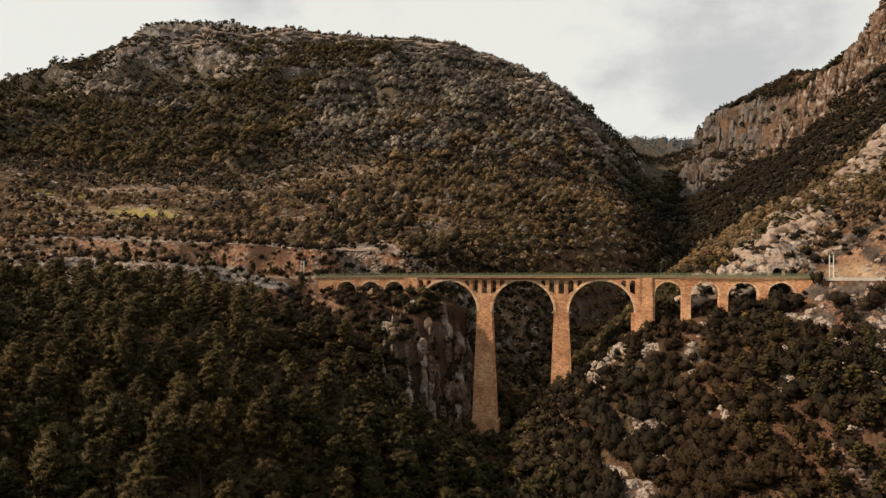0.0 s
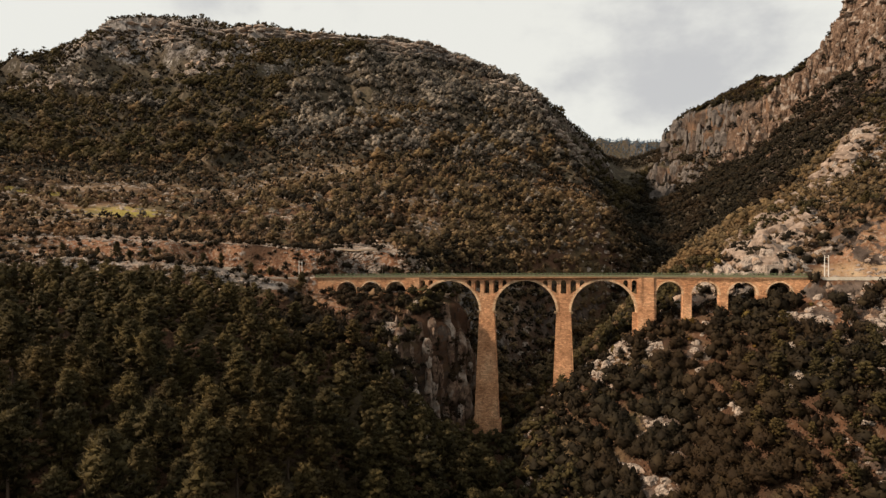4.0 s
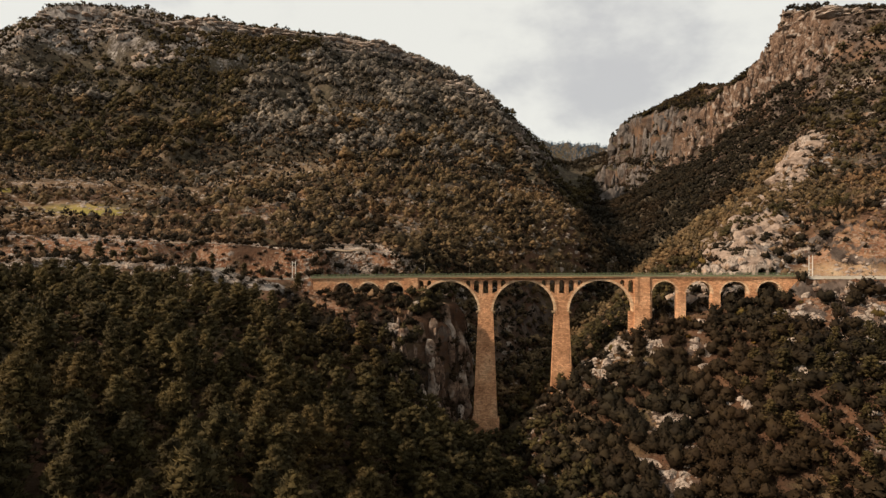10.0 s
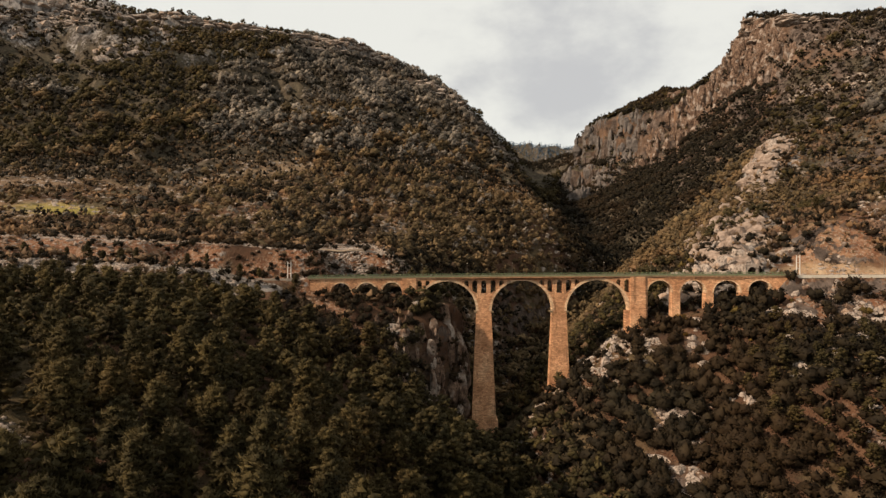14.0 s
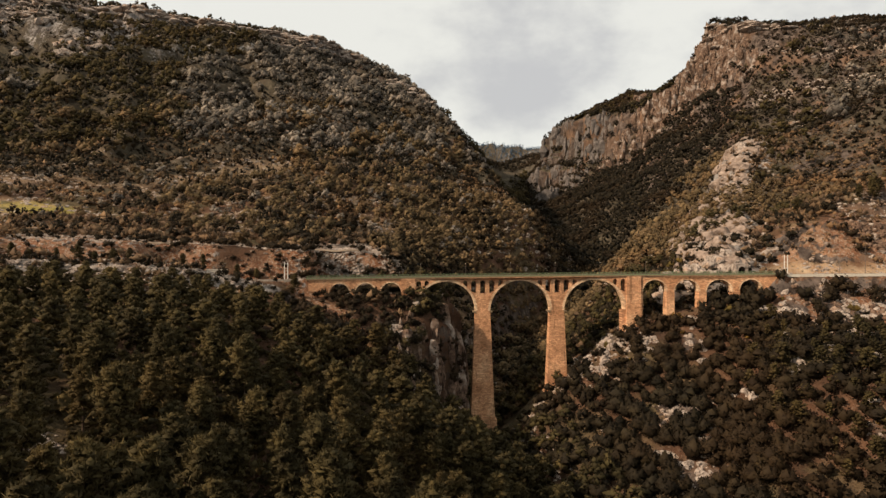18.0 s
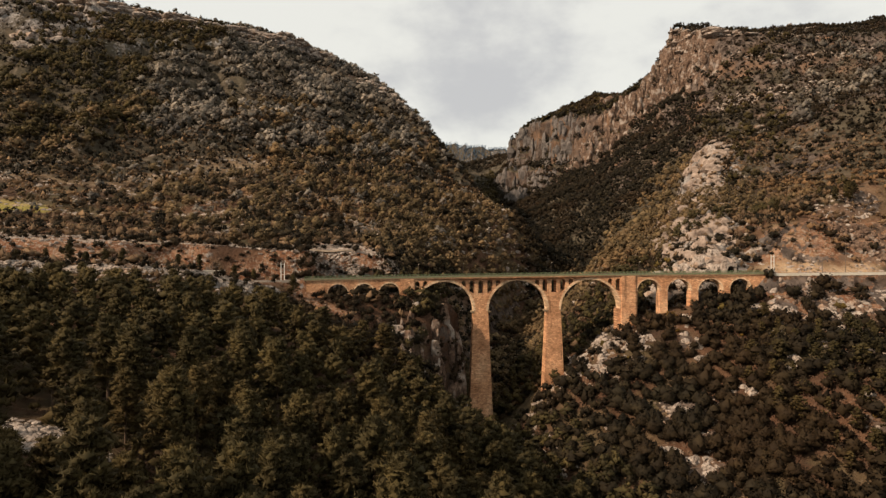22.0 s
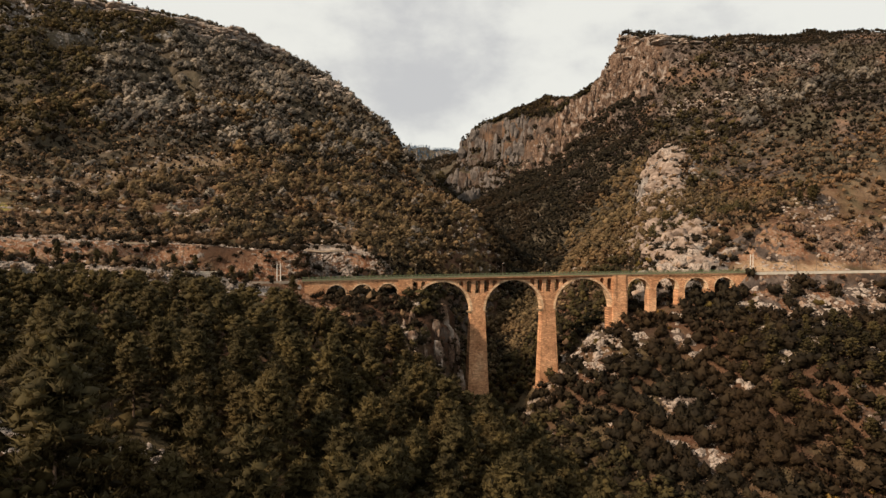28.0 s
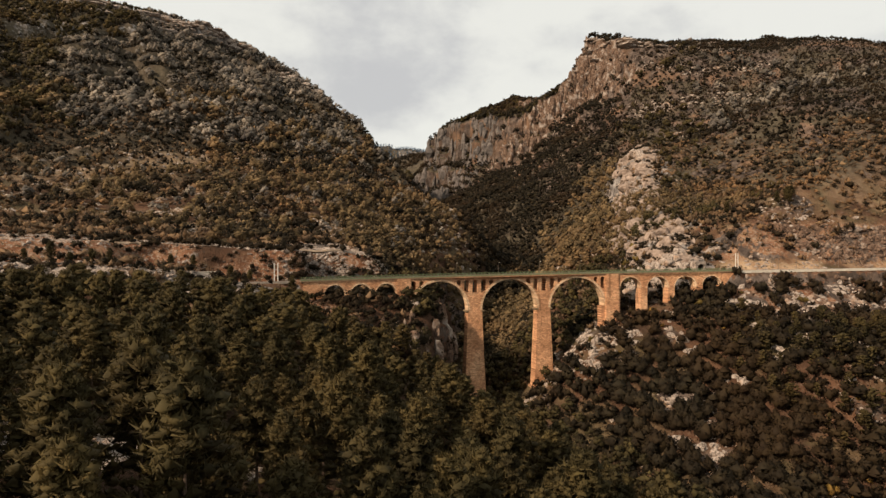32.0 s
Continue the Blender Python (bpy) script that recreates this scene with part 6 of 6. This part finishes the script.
def lamp_post(u):
    x, y, z = along(u, WIDE + 0.55, TOP + 0.010 * u)
    lamp = tagged(new("lamp_post"), "slender grey lamp post behind the viaduct railing", "lamp post", "lamp posts on the viaduct")
    lamp.location = (x, y, z + 0.3)
    lamp.rotation_euler = (0, 0, AXIS)
    bm = bmesh.new()
    rod(bm, (0, 0, -0.3), (0, 0, 6.0), 0.09, 6, 0.06)
    part("pole", bm, STEEL, lamp)
    bm = bmesh.new()
    rod(bm, (0, 0, 5.9), (0, -0.9, 6.25), 0.05, 5)
    part("arm", bm, STEEL, lamp)
    bm = bmesh.new()
    box(bm, -0.22, 0.22, -1.45, -0.75, 6.15, 6.42)
    bmesh.ops.bevel(bm, geom=bm.edges[:], offset=0.07, segments=2, affect="EDGES")
    part("lamp_head", bm, CONCRETE, lamp, "pale lamp head")
    return lamp


for k in range(9):
    lamp_post(-37 + 21.2 * k)


def mast(u, v, h, twin=True, label="pale concrete mast pair beside the railway"):
    p = bench_line(u, v)
    z = float(height(p.x, p.y)[0])
    top = tagged(new("railway_mast"), label, "mast", "masts along the railway")
    top.location = (p.x, p.y, z)
    top.rotation_euler = (0, 0, AXIS)
    for k in ((-0.75, 0.75) if twin else (0,)):
        bm = bmesh.new()
        rod(bm, (k, 0, -0.5), (k, 0, h), 0.24 if twin else 0.13, 8, 0.18 if twin else 0.09)
        part("post", bm, PALE if twin else STEEL, top)
    if twin:
        for zz in (h * 0.35, h * 0.65, h * 0.9):
            bm = bmesh.new()
            rod(bm, (-0.75, 0, zz), (0.75, 0, zz), 0.10, 6)
            part("crossbar", bm, PALE, top)
    else:
        bm = bmesh.new()
        rod(bm, (0, 0, h * 0.9), (0, -2.6, h * 0.97), 0.06, 5)
        part("bracket", bm, STEEL, top)
    return top


mast(-56, 7.5, 8.5)
mast(176, 8.5, 9.5)
mast(200, 8.5, 7.5, False, "slender single railway mast beside the track")
mast(216, 15, 14, False, "tall thin dark pole on the sandy cutting")
mast(236, 9, 8.0, False, "slender single railway mast beside the track")
mast(-51, 9, 9.0, False, "thin wooden pole beside the railway")


def portal():
    """A small stone gallery mouth let into the outcrop."""
    x, y, _ = along(157, 9.5, 0)
    z = 88.0
    t = tagged(new("gallery_portal"), "dark arched gallery mouth in the pale outcrop", "portal")
    t.location = (x, y, z)
    t.rotation_euler = (0, 0, AXIS)
    bm = extruded([(-3.0, -9.0), (-1.9, -9.0), (-1.9, 2.2)] + arc(0, 2.2, 1.9, 180, 0, 10)[1:-1] + [(1.9, 2.2), (1.9, -9.0), (3.0, -9.0), (3.0, 5.4), (-3.0, 5.4)], (), 0.0, 5.0)
    part("portal_arch", bm, LIMESTONE, t)
    # dark backing added to stand in for the shade inside the opening
    bm = bmesh.new()
    box(bm, -2.4, 2.4, 5.0, 5.4, -9.0, 5.0)
    part("back_wall", bm, BARK, t)


portal()


def hut(x, y, turn):
    z = float(height(x, y)[0])
    t = tagged(new("hut"), "small stone hut with a reddish roof on the hillside", "hut")
    t.location = (x, y, z)
    t.rotation_euler = (0, 0, turn)
    bm = bmesh.new()
    box(bm, -4, 4, -3, 3, -1.5, 2.6)
    part("wall", bm, REDROCK, t)
    bm = bmesh.new()
    v = [bm.verts.new(p) for p in ((-4.5, -3.5, 2.5), (4.5, -3.5, 2.5), (4.5, 3.5, 2.5), (-4.5, 3.5, 2.5), (-4.5, 0, 4.2), (4.5, 0, 4.2))]
    for f in ((0, 1, 5, 4), (2, 3, 4, 5), (0, 4, 3), (1, 2, 5), (3, 2, 1, 0)):
        bm.faces.new([v[i] for i in f])
    part("roof", bm, CORNICE, t, "reddish brown roof")
    for dx in (-2, 1.6):
        bm = bmesh.new()
        box(bm, dx, dx + 0.9, -3.06, -2.98, 0.8, 1.8)
        part("window", bm, DARKMETAL, t)


hut(352, 336, 0.4)


def crag(x, y, size, rock_list, label, seed, material=LIMESTONE):
    u, v = (x - BASE.x) * math.cos(AXIS) + (y - BASE.y) * math.sin(AXIS), -(x - BASE.x) * math.sin(AXIS) + (y - BASE.y) * math.cos(AXIS)
    return rock_thing("crag", u, v - bend(u), size, rock_list, label, seed, material)


crag(382, 1000, 1.5, ((0, 0, 4, 17), (8, -3, 14, 13), (-11, 5, -4, 14), (11, 8, 2, 15), (-3, -8, -6, 13), (16, -2, 6, 12)), "tall grey buttress standing out of the ravine wood", 3, GREYROCK)
crag(520, 948, 1.7, ((0, 0, -14, 17), (9, -12, -12, 15), (-6, 12, -20, 15), (14, -22, -12, 15)), "reddish buttress at the foot of the high cliff", 4, REDROCK)
crag(148, 547, 1.5, ((0, 0, 1, 4.2), (3, -2, -1, 3.4), (-3, 2, 0, 3.2), (1, 4, 2, 3.0)), "pale limestone pinnacle at the end of the foothill", 6)
crag(356, 522, 1.9, ((0, 0, -4, 6.5), (5, 6, -3, 6.0), (-5, -6, -6, 5.5), (10, 12, -2, 6.0), (-9, -13, -6, 5.0)), "ochre limestone cliff on the rocky rib", 8)


rib_shrubs = thin(spots(2600, 110, 460, 285, 640, lambda x, y, z, s: smooth(rib_gap(x, y), 34, 18) * 0.5 * clear_line(x, y, 3, 14), (1.2, 3.2), 195), 4.2)
scatter("rib_shrubs", shrub_lod, rib_shrubs, SHRUB, "dark shrubs rooted between the rocks of the rib", "shrubs")
scree = spots(7000, -64, 16, 314, 350, lambda x, y, z, s: smooth(line_uv(x, y)[1], 8, 11) * smooth(fbm(x / 9, y / 9, 99, 3), -0.35, 0.0), (0.3, 1.1), 196)
scatter("scree", small_rock, on_ground(scree, 0.15), LIMESTONE, "pale rubble on the slope behind the viaduct's end", "rubble")


def terrace_tree(x, y, k, size, label):
    t = copy_thing(protos[k], Matrix.Translation((x, y, float(height(x, y)[0]) - 0.2)) @ Matrix.Rotation(x, 4, "Z"))
    t.matrix_world = t.matrix_basis @ Matrix.Scale(size, 4)
    tagged(t, label, "tree", "trees on the terraces")


for x, y, k, size in ((205, 306, 0, 0.62), (238, 288, 1, 0.70), (246, 291, 3, 0.75), (232, 291, 4, 0.5), (178, 300, 3, 0.42)):
    terrace_tree(x, y, k, size, "dark round pine on the terrace above the railway cutting")
for x, y, k, size in ((-176, 312, 1, 0.45), (-170, 313, 3, 0.42), (-160, 312, 0, 0.40), (-152, 313, 4, 0.45), (-146, 312, 3, 0.50), (-139, 312, 1, 0.42), (-133, 313, 2, 0.36), (-112, 311, 3, 0.48), (-104, 311, 4, 0.34), (-90, 310, 3, 0.50), (-82, 312, 1, 0.30), (-66, 306, 2, 0.50)):
    terrace_tree(x, y, k, size, "dark bushy pine on the rubble terrace")
for x, y, size in ((148, 243, 3.4), (157, 238, 3.2), (165, 244, 2.2), (146, 234, 2.4)):
    b = new("shrub", shrub_meshes[int(x) % 5])
    b.matrix_world = Matrix.Translation((x, y, float(height(x, y)[0]) - 0.3)) @ Matrix.Scale(size, 4)
    tagged(b, "large dark shrub on the rocky bank below the railway", "shrub", "shrubs on the east slope")


def wall_block(x, y, turn):
    z = float(height(x, y)[0])
    t = tagged(new("concrete_wall"), "weathered pale concrete wall on the rubble terrace", "wall")
    t.location = (x, y, z)
    t.rotation_euler = (0, 0, turn)
    bm = bmesh.new()
    box(bm, -4.2, 4.2, -0.4, 0.4, -1.5, 2.3)
    bmesh.ops.bevel(bm, geom=bm.edges[:], offset=0.08, segments=1, affect="EDGES")
    part("wall_panel", bm, CONCRETE, t)
    bm = bmesh.new()
    box(bm, -4.4, 4.4, -0.55, 0.55, 2.304, 2.6)
    part("coping", bm, CONCRETE, t)


wall_block(-98, 309, -0.1)
